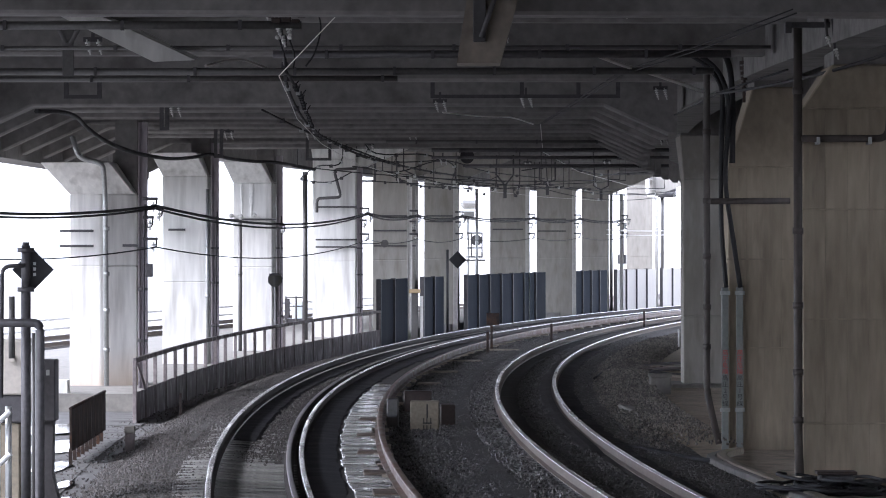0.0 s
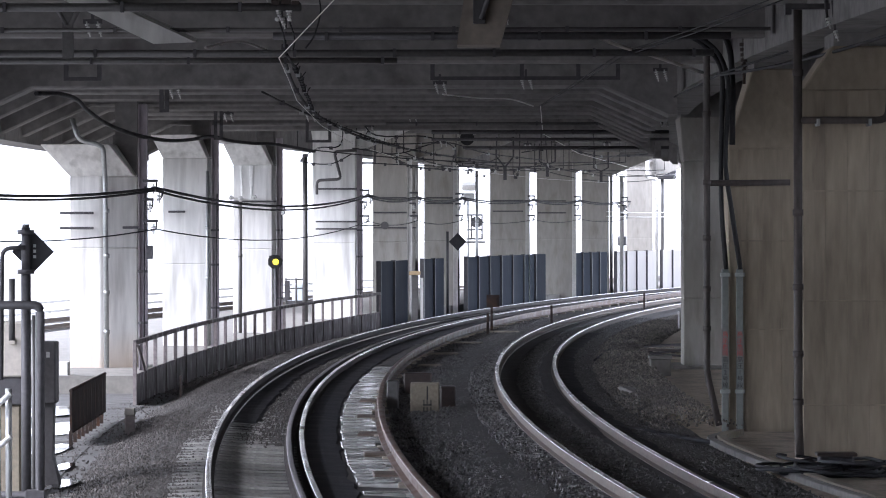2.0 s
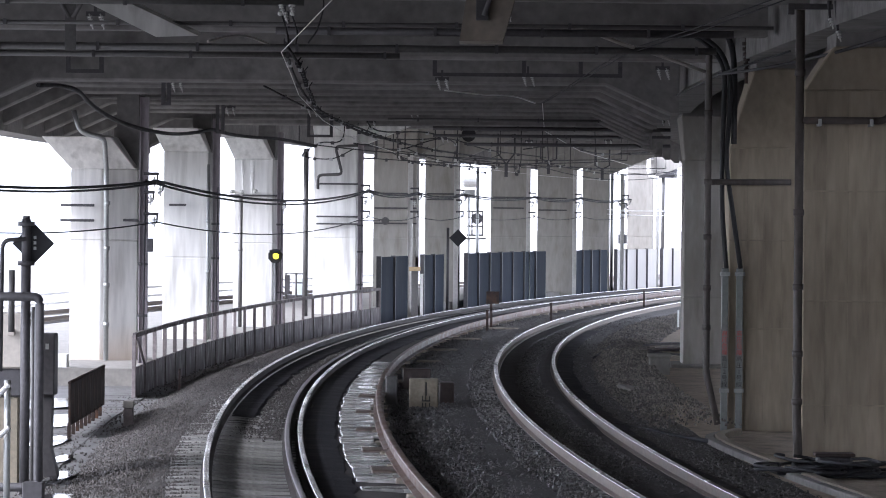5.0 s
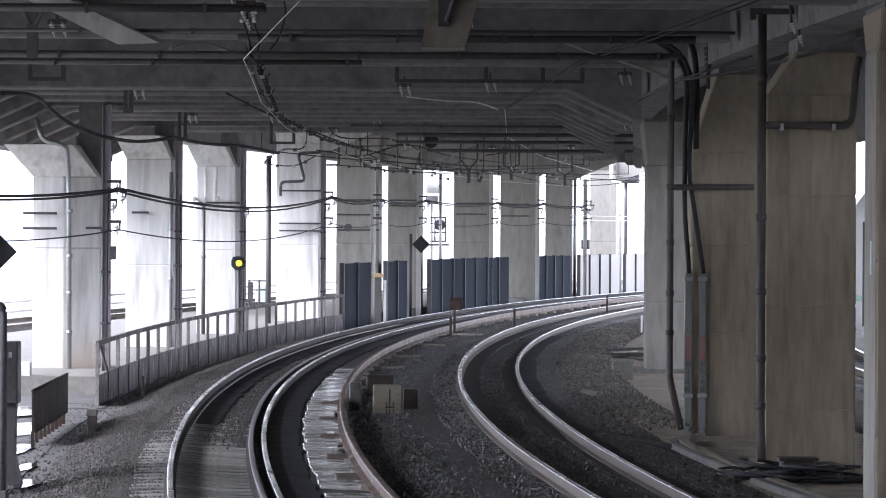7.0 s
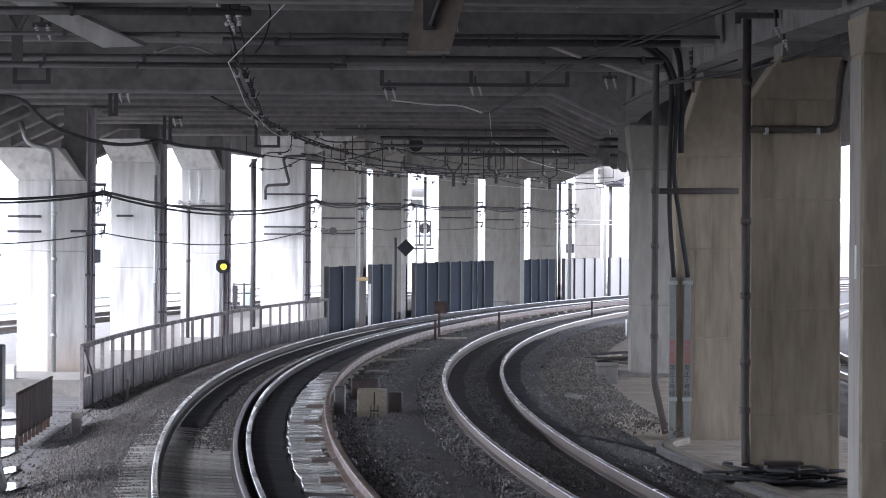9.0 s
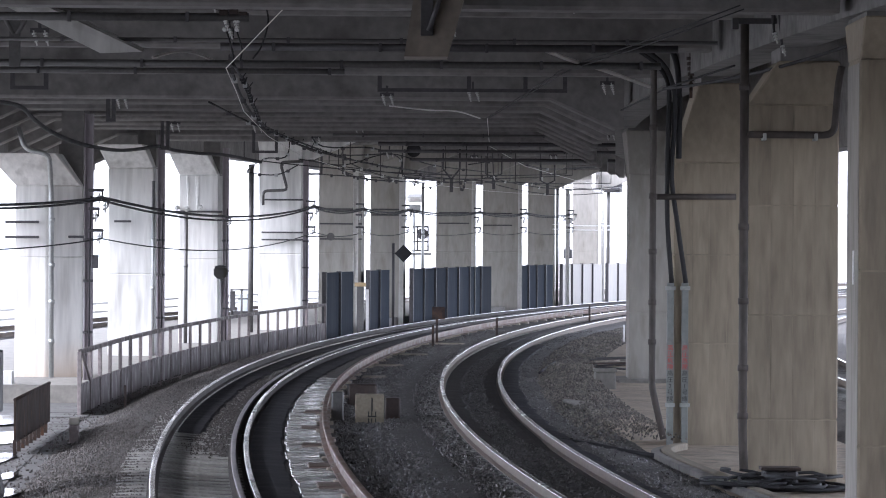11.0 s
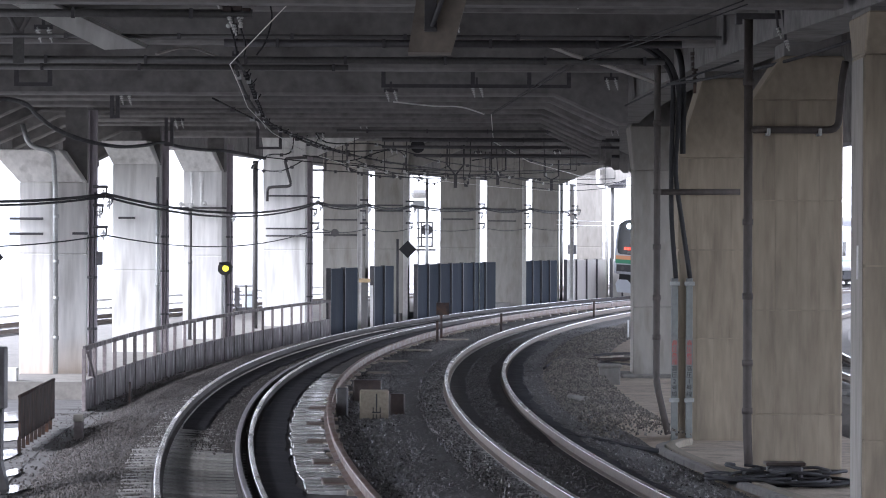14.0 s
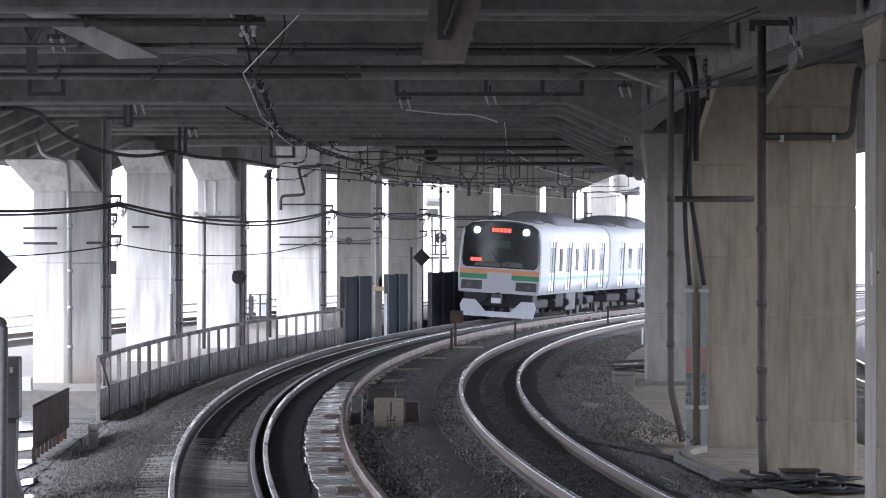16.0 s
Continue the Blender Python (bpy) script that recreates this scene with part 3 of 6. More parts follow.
G1, G2 = "piers beside the outer track", "piers beside the inner track"
LEFT_LABEL = "pale streaked square concrete pier with a splayed head"
pier_at(-7.437, 79, 1.3, 1.2, 3.769, 4.5, -4, (0.55, 0.5, -0.42), CONC_RUST, "pale concrete pier with a rust-stained foot and drainpipe", G1, (2.35,), slant=0.32)
pier_at(-6.902, 94, 1.08, 1.2, 4.405, 5.05, -4, (0.55, 0.2, -0.2), CONC, "pale concrete pier with damp streaks below its head", G1, (1.9,))
pier_at(-5.997, 106, 1.05, 1.2, 4.444, 5.1, -4, (0.55, 0.2, -0.24), CONC, "concrete pier heavily streaked with white lime runs", G1, (2.2,))
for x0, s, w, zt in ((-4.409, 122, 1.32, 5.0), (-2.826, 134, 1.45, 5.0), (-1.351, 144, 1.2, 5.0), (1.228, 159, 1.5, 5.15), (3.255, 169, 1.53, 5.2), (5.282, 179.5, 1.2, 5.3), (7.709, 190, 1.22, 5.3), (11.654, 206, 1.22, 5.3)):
    # from 125 m on, shade is put into the concrete colour
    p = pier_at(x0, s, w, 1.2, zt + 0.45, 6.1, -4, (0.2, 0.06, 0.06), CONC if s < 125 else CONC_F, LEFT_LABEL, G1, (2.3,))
    for y0 in (-0.35,):
        g = bmesh.new()
        a = [g.verts.new((x, y0, z)) for x, z in ((w / 2 - 0.02, 5.1), (w / 2 + 2.0, 5.95), (w / 2 + 2.0, 6.14), (w / 2 - 0.02, 6.14))]
        b = [g.verts.new((v.co.x, y0 + 0.7, v.co.z)) for v in a]
        g.faces.new(a); g.faces.new(b[::-1])
        for k in range(4):
            g.faces.new((a[k], b[k], b[(k + 1) % 4], a[(k + 1) % 4]))
        bmesh.ops.recalc_face_normals(g, faces=g.faces[:])
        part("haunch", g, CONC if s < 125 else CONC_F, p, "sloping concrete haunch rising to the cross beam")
pier_at(4.691, 51, 1.16, 1.2, 4.46, 5.12, 0, (0.12, -0.37, 0.0), CONC_R, "brown-grey concrete pier with cast joints and a drainpipe", G2, (0.455, 1.781, 3.180))
pier_at(4.277, 60, 1.08, 1.2, 3.902, 5.2, 0, (0.14, -0.36, 0.0), CONC_R, "brown-grey concrete pier with pipes, cables and warning plates", G2, (1.193, 2.522))
pier_at(5.083, 87, 1.24, 1.2, 4.2, 5.25, 0, (0.4, 0.1, 0.1), CONC_F, "grey concrete pier standing on a concrete apron", G2, (1.2,))
NEAR_PIER = pier_at(5.32, 43.5, 1.22, 1.2, 4.7, 5.25, 0, (0.4, 0.0, 0.0), CONC_R, "brown-grey concrete pier with its lit side painted pale", G2, (0.5, 2.4))
# paler slab paints the light that falls on the pier's left face
part("side_face", box(-0.618, -0.612, -0.57, 0.57, -0.45, 4.66), CONC_F, NEAR_PIER, "side face with its light painted in as a pale tone")
part("marker_strip", box(-0.63, -0.618, -0.2, -0.12, 2.25, 2.62), WHITE, NEAR_PIER, "small white strip")
# hidden piers, added to hold back light from the right
for s in (99, 117):
    pier(s, 8.3, 1.22, 1.2, 4.6, 5.25, -degrees_at(s), (0.4, 0.1, 0.1), CONC, "grey concrete pier added in the far row to block light", G2, (2.0,))

# ---- fence along the outer track ----
def fence():
    t = thing("fence", "purplish-grey steel fence with square posts and kick panels", "fence")
    n = 25
    def fp(k):
        s = 68.8 + (122.0 - 68.8) * k / n
        return s, on(s, -2.62 + 0.3 * k / n, 0)
    def zb(k):
        return -0.36 - 0.0 * k
    for k in range(n + 1):
        s, p = fp(k)
        part("post", box(p.x - 0.035, p.x + 0.035, p.y - 0.035, p.y + 0.035, zb(k) - 0.1, 0.74, 0.006), FENCE, t)
        if k < n:
            q = fp(k + 1)[1]
            d = (q - p).normalized(); nrm = Vector((d.y, -d.x, 0))
            bm = bmesh.new()
            for z0, z1, w in ((0.70, 0.78, 0.05), (-0.38, 0.16, 0.012), (0.14, 0.18, 0.03)):
                vs = [bm.verts.new(a + nrm * sgn * w / 2 + Vector((0, 0, z))) for z in (z0, z1) for a, sgn in ((p, -1), (q, -1), (q, 1), (p, 1))]
                for f in ((3, 2, 1, 0), (4, 5, 6, 7), (0, 1, 5, 4), (1, 2, 6, 5), (2, 3, 7, 6), (3, 0, 4, 7)):
                    bm.faces.new([vs[i] for i in f])
            part("panel", bm, FENCE_PANEL, t)
    p, q = fp(0)[1], fp(1)[1]
    part("brace", tube([p + Vector((0.05, 0, 0.7)), p.lerp(q, 0.75) + Vector((0.05, 0, 0.2))], 0.025, 6), FENCE, t, "short diagonal brace")
fence()


# ---- noise barrier panels ----
def barrier(s0, s1, o, n, z0, z1, material, label):
    t = thing("barrier", label, "barrier", "track-side barriers")
    for k in range(n):
        a, b = s0 + (s1 - s0) * k / n, s0 + (s1 - s0) * (k + 1) / n
        bm = bmesh.new()
        add_sweep(bm, [(o - 0.03, z0), (o + 0.03, z0), (o + 0.03, z1), (o - 0.03, z1)], a + 0.12, b - 0.02, 0.5)
        part("panel", bm, material, t)
        bm = bmesh.new()
        add_sweep(bm, [(o - 0.05, z0), (o + 0.10, z0), (o + 0.10, z1 + 0.03), (o - 0.05, z1 + 0.03)], a, a + 0.1, 0.1)
        part("post", bm, STEEL, t)
    return t


NAVY_LABEL = "dark blue-grey ribbed steel barrier panel beside the track"
for s0, s1, n in ((122.5, 129.3, 2), (132.7, 137.8, 2), (143.0, 162.1, 7), (168.8, 177.0, 4)):
    barrier(s0, s1, -2.45, n, -0.4, 1.72, NAVY, NAVY_LABEL)
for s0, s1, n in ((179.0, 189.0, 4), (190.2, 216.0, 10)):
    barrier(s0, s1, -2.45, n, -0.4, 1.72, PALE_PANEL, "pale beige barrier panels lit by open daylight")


# ---- train ----
SILVER = mat("brushed_stainless_body", (0.9, 0.91, 0.92), 0.42, metal=0.0, vary=0.06, big=0.6, small=6, bump=0.0)
# greyed down: the front's shade under the deck is in this colour
FRONT_WHITE = mat("pale_grey_front", (0.45, 0.46, 0.47), 0.3, vary=0.05, bump=0.0)
GLASS = mat("dark_window_glass", (0.012, 0.016, 0.018), 0.06, vary=0.1, bump=0.0)
GLASS_GREEN = mat("green_tinted_glass", (0.035, 0.06, 0.045), 0.1, vary=0.2, bump=0.0)
# reflection of the bright outside painted as a pale glass colour
PALE_GLASS = mat("painted_reflection_glass", (0.5, 0.53, 0.55), 0.08, vary=0.05, bump=0.0)
ORANGE = mat("orange_stripe", (0.6, 0.27, 0.13), 0.4, vary=0.05, bump=0.0)
GREEN = mat("green_stripe", (0.05, 0.24, 0.13), 0.4, vary=0.05, bump=0.0)
SIDE_GREEN = mat("pale_green_side_stripe", (0.35, 0.55, 0.45), 0.4, vary=0.05, bump=0.0)
UNDER = mat("black_underframe", (0.025, 0.025, 0.027), 0.7, vary=0.4, bump=0.1)
ROOF = mat("grey_roof", (0.22, 0.22, 0.23), 0.7, vary=0.2, bump=0.05)
LAMP = glow("white_headlight", (1.0, 0.98, 0.95), 16)
LED = glow("red_led_sign", (1.0, 0.07, 0.04), 0.6)
SKIRT = mat("pale_skirt_paint", (0.6, 0.62, 0.66), 0.4, vary=0.08, bump=0.0)


def car_section():
    """Half-width and height round the body, from floor over the roof."""
    half = [(1.36, 0.98), (1.475, 1.35), (1.475, 2.2), (1.44, 2.9), (1.38, 3.25), (1.2, 3.48), (0.8, 3.6), (0.0, 3.65)]
    return half + [(-x, z) for x, z in half[-2::-1]]


def dome(w, y0, y1, z0, z1):
    """A rounded roof hood with drawn-in ends."""
    bm = bmesh.new()
    rows = []
    for y, k, h in ((y0, 0.86, 0.35), (y0 + 0.12, 0.95, 0.82), (y0 + 0.45, 1, 1), (y1 - 0.45, 1, 1), (y1 - 0.12, 0.95, 0.82), (y1, 0.86, 0.35)):
        rows.append([bm.verts.new((w * k * math.cos(math.pi * i / 10), y, z0 + (z1 - z0) * h * math.sin(math.pi * i / 10) ** 0.6)) for i in range(11)])
    for a, b in zip(rows, rows[1:]):
        for i in range(10):
            bm.faces.new((a[i], a[i + 1], b[i + 1], b[i])).smooth = True
    bm.faces.new(rows[0]); bm.faces.new(rows[-1][::-1])
    bmesh.ops.recalc_face_normals(bm, faces=bm.faces[:])
    return bm


def car(first, name="train_car"):
    label = "stainless commuter train car with orange and green front, lit red signs" if first else "stainless commuter train car with a green and orange stripe"
    t = thing(name, label, "train", "cars of the approaching train")
    L = 19.5
    sec = car_section()
    bm = bmesh.new()
    y0 = 0.35 if first else 0.0
    rings = [[bm.verts.new((x, y, z)) for x, z in sec] for y in (y0, L)]
    for i in range(len(sec) - 1):
        f = bm.faces.new((rings[0][i], rings[0][i + 1], rings[1][i + 1], rings[1][i])); f.smooth = True
    for i in (0,):
        bm.faces.new((rings[0][0], rings[1][0], rings[1][-1], rings[0][-1]))
    bm.faces.new(rings[0][::-1]); bm.faces.new(rings[1])
    bmesh.ops.recalc_face_normals(bm, faces=bm.faces[:])
    part("body", bm, SILVER, t)
    for sx in (-1, 1):
        for k, mt in ((0, SIDE_GREEN),):
            part("stripe", box(sx * 1.48 - 0.004, sx * 1.48 + 0.004, 0.6, L - 0.1, 1.52 + 0.12 * k, 1.63 + 0.12 * k), mt, t)
        for d in range(4):
            c = 2.6 + 4.82 * d + (0.4 if first and d == 0 else 0)
            for k in (-1, 1):
                g = bmesh.new()
                add_box(g, -0.004, 0.004, k * 0.33 - 0.30, k * 0.33 + 0.30, 1.12, 2.9, 0.0)
                door = part("door", g, SILVER, t)
                door.matrix_basis = Matrix.Translation((sx * 1.472, c, 0))
                part("window", box(sx * 0.006 - 0.004, sx * 0.006 + 0.004, k * 0.33 - 0.22, k * 0.33 + 0.22, 1.8, 2.72), PALE_GLASS, door)
            for k, w in ((0.7, 0.1), (0.0, 0.014)):
                part("door_edge", box(sx * 1.478 - 0.012, sx * 1.478 + 0.012, c + k - w, c + k + w, 1.1, 2.92), UNDER, t)
            if d < 3:
                part("window", box(sx * 1.47 - 0.012, sx * 1.47 + 0.012, c + 2.0, c + 2.75, 1.85, 2.68), GLASS, t)
    for y in (3.2, L - 3.4):
        bog = bmesh.new()
        add_box(bog, -1.15, 1.15, y - 1.6, y + 1.6, 0.45, 0.78, 0.05)
        b = part("bogie", bog, UNDER, t)
        for dy in (-1.05, 1.05):
            for sx in (-1, 1):
                part("wheel", tube([(sx * 0.5, y + dy, 0.43), (sx * 0.62, y + dy, 0.43)], 0.43, 20), GALV_D, b)
    for y, x in ((5.3, 1.2), (8.6, 1.22), (11.8, 1.2), (14.0, 1.22)):
        for sx in (-1, 1):
            part("air_tank", tube([(sx * x, y, 0.62), (sx * x, y + 0.55, 0.62)], 0.16, 10), UNDER, t)
    for y, l, z in ((6.2, 2.0, 0.45), (9.0, 2.6, 0.3), (12.2, 1.6, 0.45)):
        part("equipment_box", box(-1.25, 1.25, y, y + l, z, 0.98, 0.03), UNDER if y != 9.0 else GALV_D, t)
    # air conditioner on the roof
    part("air_conditioner", dome(1.08, 6.6, 11.8, 3.5, 4.02), ROOF, t)
    part("roof_fairing", dome(0.95, 1.9, 4.6, 3.5, 3.78), ROOF, t)
    if first:
        front(t)
    else:
        part("gangway", box(-0.5, 0.5, -0.45, 0.0, 1.0, 3.2, 0.04), UNDER, t)
    return t


def slab_front(outline, y0, y1):
    """A flat shape of (x, z) corners, from depth y0 back to y1."""
    bm = bmesh.new()
    a = [bm.verts.new((x, y0, z)) for x, z in outline]
    b = [bm.verts.new((x, y1, z)) for x, z in outline]
    n = len(outline)
    bm.faces.new(a)
    for i in range(n):
        bm.faces.new((a[i], b[i], b[(i + 1) % n], a[(i + 1) % n]))
    bm.faces.new(b[::-1])
    bmesh.ops.recalc_face_normals(bm, faces=bm.faces[:])
    return bm


def front(t):
    part("front_shell", slab_front([(-1.4, 0.98), (1.4, 0.98), (1.47, 1.4), (1.47, 2.3), (1.42, 2.95), (1.33, 3.3), (1.1, 3.48), (0.6, 3.57), (0, 3.6), (-0.6, 3.57), (-1.1, 3.48), (-1.33, 3.3), (-1.42, 2.95), (-1.47, 2.3), (-1.47, 1.4)], 0.02, 0.36), FRONT_WHITE, t)
    part("windscreen", slab_front([(-1.36, 1.97), (-1.24, 1.9), (1.24, 1.9), (1.36, 1.97), (1.4, 2.2), (1.37, 2.98), (1.29, 3.36), (1.08, 3.49), (0.6, 3.55), (-0.6, 3.55), (-1.08, 3.49), (-1.29, 3.36), (-1.37, 2.98), (-1.4, 2.2)], 0.0, 0.03), GLASS, t)
    for sx in (-1, 1):
        a, b = sorted((sx * 0.45, sx * 1.47))
        part("front_stripe", box(a, b, 0.008, 0.03, 1.66, 1.84), ORANGE, t)
        part("front_stripe", box(a - (0.0), b, 0.008, 0.03, 1.48, 1.66), GREEN, t)
        part("lower_window", box(sx * 1.0 - 0.38, sx * 1.0 + 0.38, 0.006, 0.03, 1.1, 1.42, 0.0), STEEL, t)
        hl = part("headlight", tube([(sx * 0.9, -0.03, 3.24), (sx * 0.9, 0.02, 3.24)], 0.11, 14), LAMP, t, "bright white headlight")
    part("front_stripe", box(-0.45, 0.45, 0.008, 0.03, 1.74, 1.84), ORANGE, t)
    sign = part("destination_sign", box(-0.42, 0.42, -0.006, 0.02, 3.16, 3.38), UNDER, t)
    for k in range(5):
        part("led_character", box(-0.36 + 0.145 * k, -0.24 + 0.145 * k, -0.012, 0.0, 3.2, 3.34), LED, sign)
    number = part("route_sign", box(-1.12, -0.66, -0.006, 0.02, 2.1, 2.26), UNDER, t)
    for k in range(3):
        part("led_character", box(-1.08 + 0.14 * k, -0.96 + 0.14 * k, -0.012, 0.0, 2.12, 2.24), LED, number)
    part("cab_desk", slab_front([(-0.95, 1.95), (0.85, 1.95), (0.8, 2.1), (0.35, 2.16), (0.1, 2.08), (-0.3, 2.14), (-0.9, 2.06)], -0.004, 0.02), GALV_D, t)
    part("cab_panel", box(-0.3, 0.35, -0.004, 0.02, 2.62, 2.9), GLASS_GREEN, t)
    for x0, x1 in ((0.1, -0.35), (0.2, 0.75)):
        part("wiper", tube([(x0, -0.02, 1.93), (x1, -0.02, 2.5)], 0.014, 6), UNDER, t)
    for sx in (-1, 1):
        part("tail_lamp", tube([(sx * 1.1, -0.004, 1.25), (sx * 1.1, 0.02, 1.25)], 0.09, 12), GALV_D, t)
        part("brake_pipe", tube(smooth_path([(sx * 0.3, 0.08, 0.95), (sx * 0.42, -0.12, 0.7), (sx * 0.55, -0.1, 0.5), (sx * 0.6, 0.08, 0.62)]), 0.03, 6), UNDER, t)
        part("corner_post", tube(smooth_path([(sx * 1.44, 0.03, 1.0), (sx * 1.475, 0.03, 1.5), (sx * 1.475, 0.03, 2.25), (sx * 1.44, 0.03, 2.9), (sx * 1.37, 0.03, 3.3)]), 0.035, 6), SKIRT, t)
    outer = [(1.4, 3.2), (1.33, 3.34), (1.1, 3.5), (0.6, 3.59), (0, 3.615), (-0.6, 3.59), (-1.1, 3.5), (-1.33, 3.34), (-1.4, 3.2)]
    part("brow", slab_front(outer + [(-1.27, 3.2), (-1.2, 3.3), (-0.6, 3.45), (0.6, 3.45), (1.2, 3.3), (1.27, 3.2)], 0.006, 0.05), STEEL, t, "dark brow over the windscreen")
    part("coupler_face", box(-0.17, 0.17, -0.47, -0.44, 0.63, 0.82, 0.01), SKIRT, t)
    part("coupler", tube([(0, -0.35, 0.88), (0, 0.6, 0.88)], 0.14, 12), UNDER, t)
    part("coupler_head", box(-0.2, 0.2, -0.45, -0.2, 0.6, 0.95, 0.05), GALV_D, t)
    part("underframe_front", box(-1.25, 1.25, 0.1, 1.2, 0.5, 0.98), UNDER, t)
    part("skirt", slab_front([(-1.3, 0.12), (1.3, 0.12), (1.4, 0.5), (1.3, 0.72), (0.85, 0.72), (0.45, 0.32), (-0.45, 0.32), (-0.85, 0.72), (-1.3, 0.72), (-1.4, 0.5)], 0.05, 0.12), SKIRT, t, "pale grey snow-plough skirt")
    part("roof_aerial", tube([(-0.2, 0.8, 3.6), (-0.2, 0.8, 3.95)], 0.03, 6), UNDER, t)


CARS = [car(k == 0) for k in range(3)]
TRAIN_S, CAR_PITCH = 143.5, 20.0


def car_pose(s):
    a, b = on(s + 2.8), on(s + 16.6)
    yaw = -math.atan2(b.x - a.x, b.y - a.y)
    p = a - (b - a).normalized() * 2.8
    return Matrix.Translation(p) @ Matrix.Rotation(yaw, 4, "Z") @ Matrix.Rotation(math.asin(CANT / 1.13), 4, "Y")


SIDE_CARS = [copy_thing(CARS[1], Matrix.Identity(4)) for k in range(7)]
for c in SIDE_CARS:
    tagged(c, "stainless commuter train car on the track beyond the piers", "train", "cars of the passing train")


def side_tail(t):
    """Where the passing train's tail stands; it slows into the station."""
    return 175 - 15 * t if t < 6.5 else 77.5 - 61 * (1 - math.exp(-(t - 6.5) / 4.07))


def side_pose(s):
    a, b = on(s + 2.8, SIDE), on(s + 16.6, SIDE)
    return Matrix.Translation(a - (b - a).normalized() * 2.8) @ Matrix.Rotation(-math.atan2(b.x - a.x, b.y - a.y), 4, "Z")


def flash_rows():
    """The added flap hides the steadily lit lamp for a moment in every cycle of 0.365 s, as its flashing."""
    def angle(i):
        return 0 if -0.085 <= (i / 30 + 0.1) % 0.365 - 0.1 <= 0.055 else -86
    return [(i / 30, pose(*HINGE, angle(i))) for i in range(481) if i in (0, 480) or angle(i) != angle(i - 1) or angle(i) != angle(i + 1)]


def motions():
    walk(SHUTTER, flash_rows())
    for k, c in enumerate(SIDE_CARS):
        walk(c, [(0.5 * i, side_pose(side_tail(0.5 * i) - CAR_PITCH * (k + 1))) for i in range(33)])
    for k, c in enumerate(CARS):
        rows = []
        for i in range(33):
            t = 0.5 * i
            rows.append((t, car_pose(TRAIN_S + 20.4 * (16.0 - t) + 0.42 * min(16.0 - t, 3) ** 2 + CAR_PITCH * k)))
        walk(c, rows)

# ---- steel masts beside the outer piers, with brackets and cables ----
def insulator(t, p, r=0.045, n=3, tilt=(0, 0, -1), material=None):
    p, d = Vector(p), Vector(tilt).normalized()
    bm = bmesh.new()
    for k in range(n):
        c = p + d * (k * r * 1.1)
        add_tube(bm, [c, c + d * r * 0.3, c + d * r * 0.7], r * (1 - 0.1 * k), 10)
    add_tube(bm, [p - d * r, p + d * (n * r * 1.1 + r)], r * 0.35, 6)
    return part("insulator", bm, material or PORCELAIN, t)


def mast(x, y, w, top, arms, label, paint):
    t = thing("mast", label, "steel mast", "masts beside the piers")
    outline = [(-w / 2, -0.09), (-w / 2 + 0.02, -0.09), (-w / 2 + 0.02, -0.01), (w / 2 - 0.02, -0.01), (w / 2 - 0.02, -0.09), (w / 2, -0.09), (w / 2, 0.09), (w / 2 - 0.02, 0.09), (w / 2 - 0.02, 0.01), (-w / 2 + 0.02, 0.01), (-w / 2 + 0.02, 0.09), (-w / 2, 0.09)]
    bm = bmesh.new()
    lo, hi = [[bm.verts.new((x + a, y + b, z)) for a, b in outline] for z in (-0.4, top)]
    bm.faces.new(lo[::-1]); bm.faces.new(hi)
    for i in range(12):
        bm.faces.new((lo[i], lo[(i + 1) % 12], hi[(i + 1) % 12], hi[i]))
    part("column", bm, paint, t)
    if paint is MAST_PAINT:
        part("conduit", tube([(x + 0.02, y - 0.12, -0.38), (x + 0.03, y - 0.12, 2.2), (x + 0.05, y - 0.12, top - 1.6)], 0.016, 6), BLACK, t)
        for z in (0.9, 1.9, 2.7):
            part("strap", box(x - w / 2 - 0.012, x + w / 2 + 0.012, y - 0.115, y - 0.088, z - 0.025, z + 0.025), STEEL, t)
    part("base_plate", box(x - 0.2, x + 0.2, y - 0.2, y + 0.2, -0.42, -0.38, 0.01), FENCE, t)
    for z, l in arms:
        a, b = sorted((x, x + l))
        part("arm", box(a, b, y - 0.14, y - 0.08, z - 0.03, z + 0.03, 0.008), STEEL, t)
        e = x + l * 0.9
        part("hook", tube(round_path([(e, y - 0.11, z), (e, y - 0.11, z - 0.16), (e - 0.1, y - 0.11, z - 0.2)], 0.05), 0.018, 6), STEEL, t)
        insulator(t, (e - 0.05, y - 0.15, z - 0.1), 0.05, 2)
    return t


MASTS = ((-6.545, 77.0, 3.5), (-6.138, 92.0, 3.45), (-5.295, 105.0, 3.5), (-3.617, 120.0, 3.75), (-2.337, 133.0, 3.8), (-0.858, 143.0, 3.85), (1.941, 158.0, 3.9), (4.032, 168.0, 3.95), (6.408, 178.0, 4.0))
for k, (x, y, z) in enumerate(MASTS):
    w = 0.17
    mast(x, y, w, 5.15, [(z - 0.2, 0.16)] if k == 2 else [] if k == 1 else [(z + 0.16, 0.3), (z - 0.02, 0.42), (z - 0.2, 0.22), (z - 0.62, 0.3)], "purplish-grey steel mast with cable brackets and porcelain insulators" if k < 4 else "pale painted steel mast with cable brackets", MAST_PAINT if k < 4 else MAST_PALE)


def cable(name, label, pts, r, material=BLACK, seg=6, group=""):
    return tagged(part(name, tube(pts, r, seg), material), label, "cable", group)


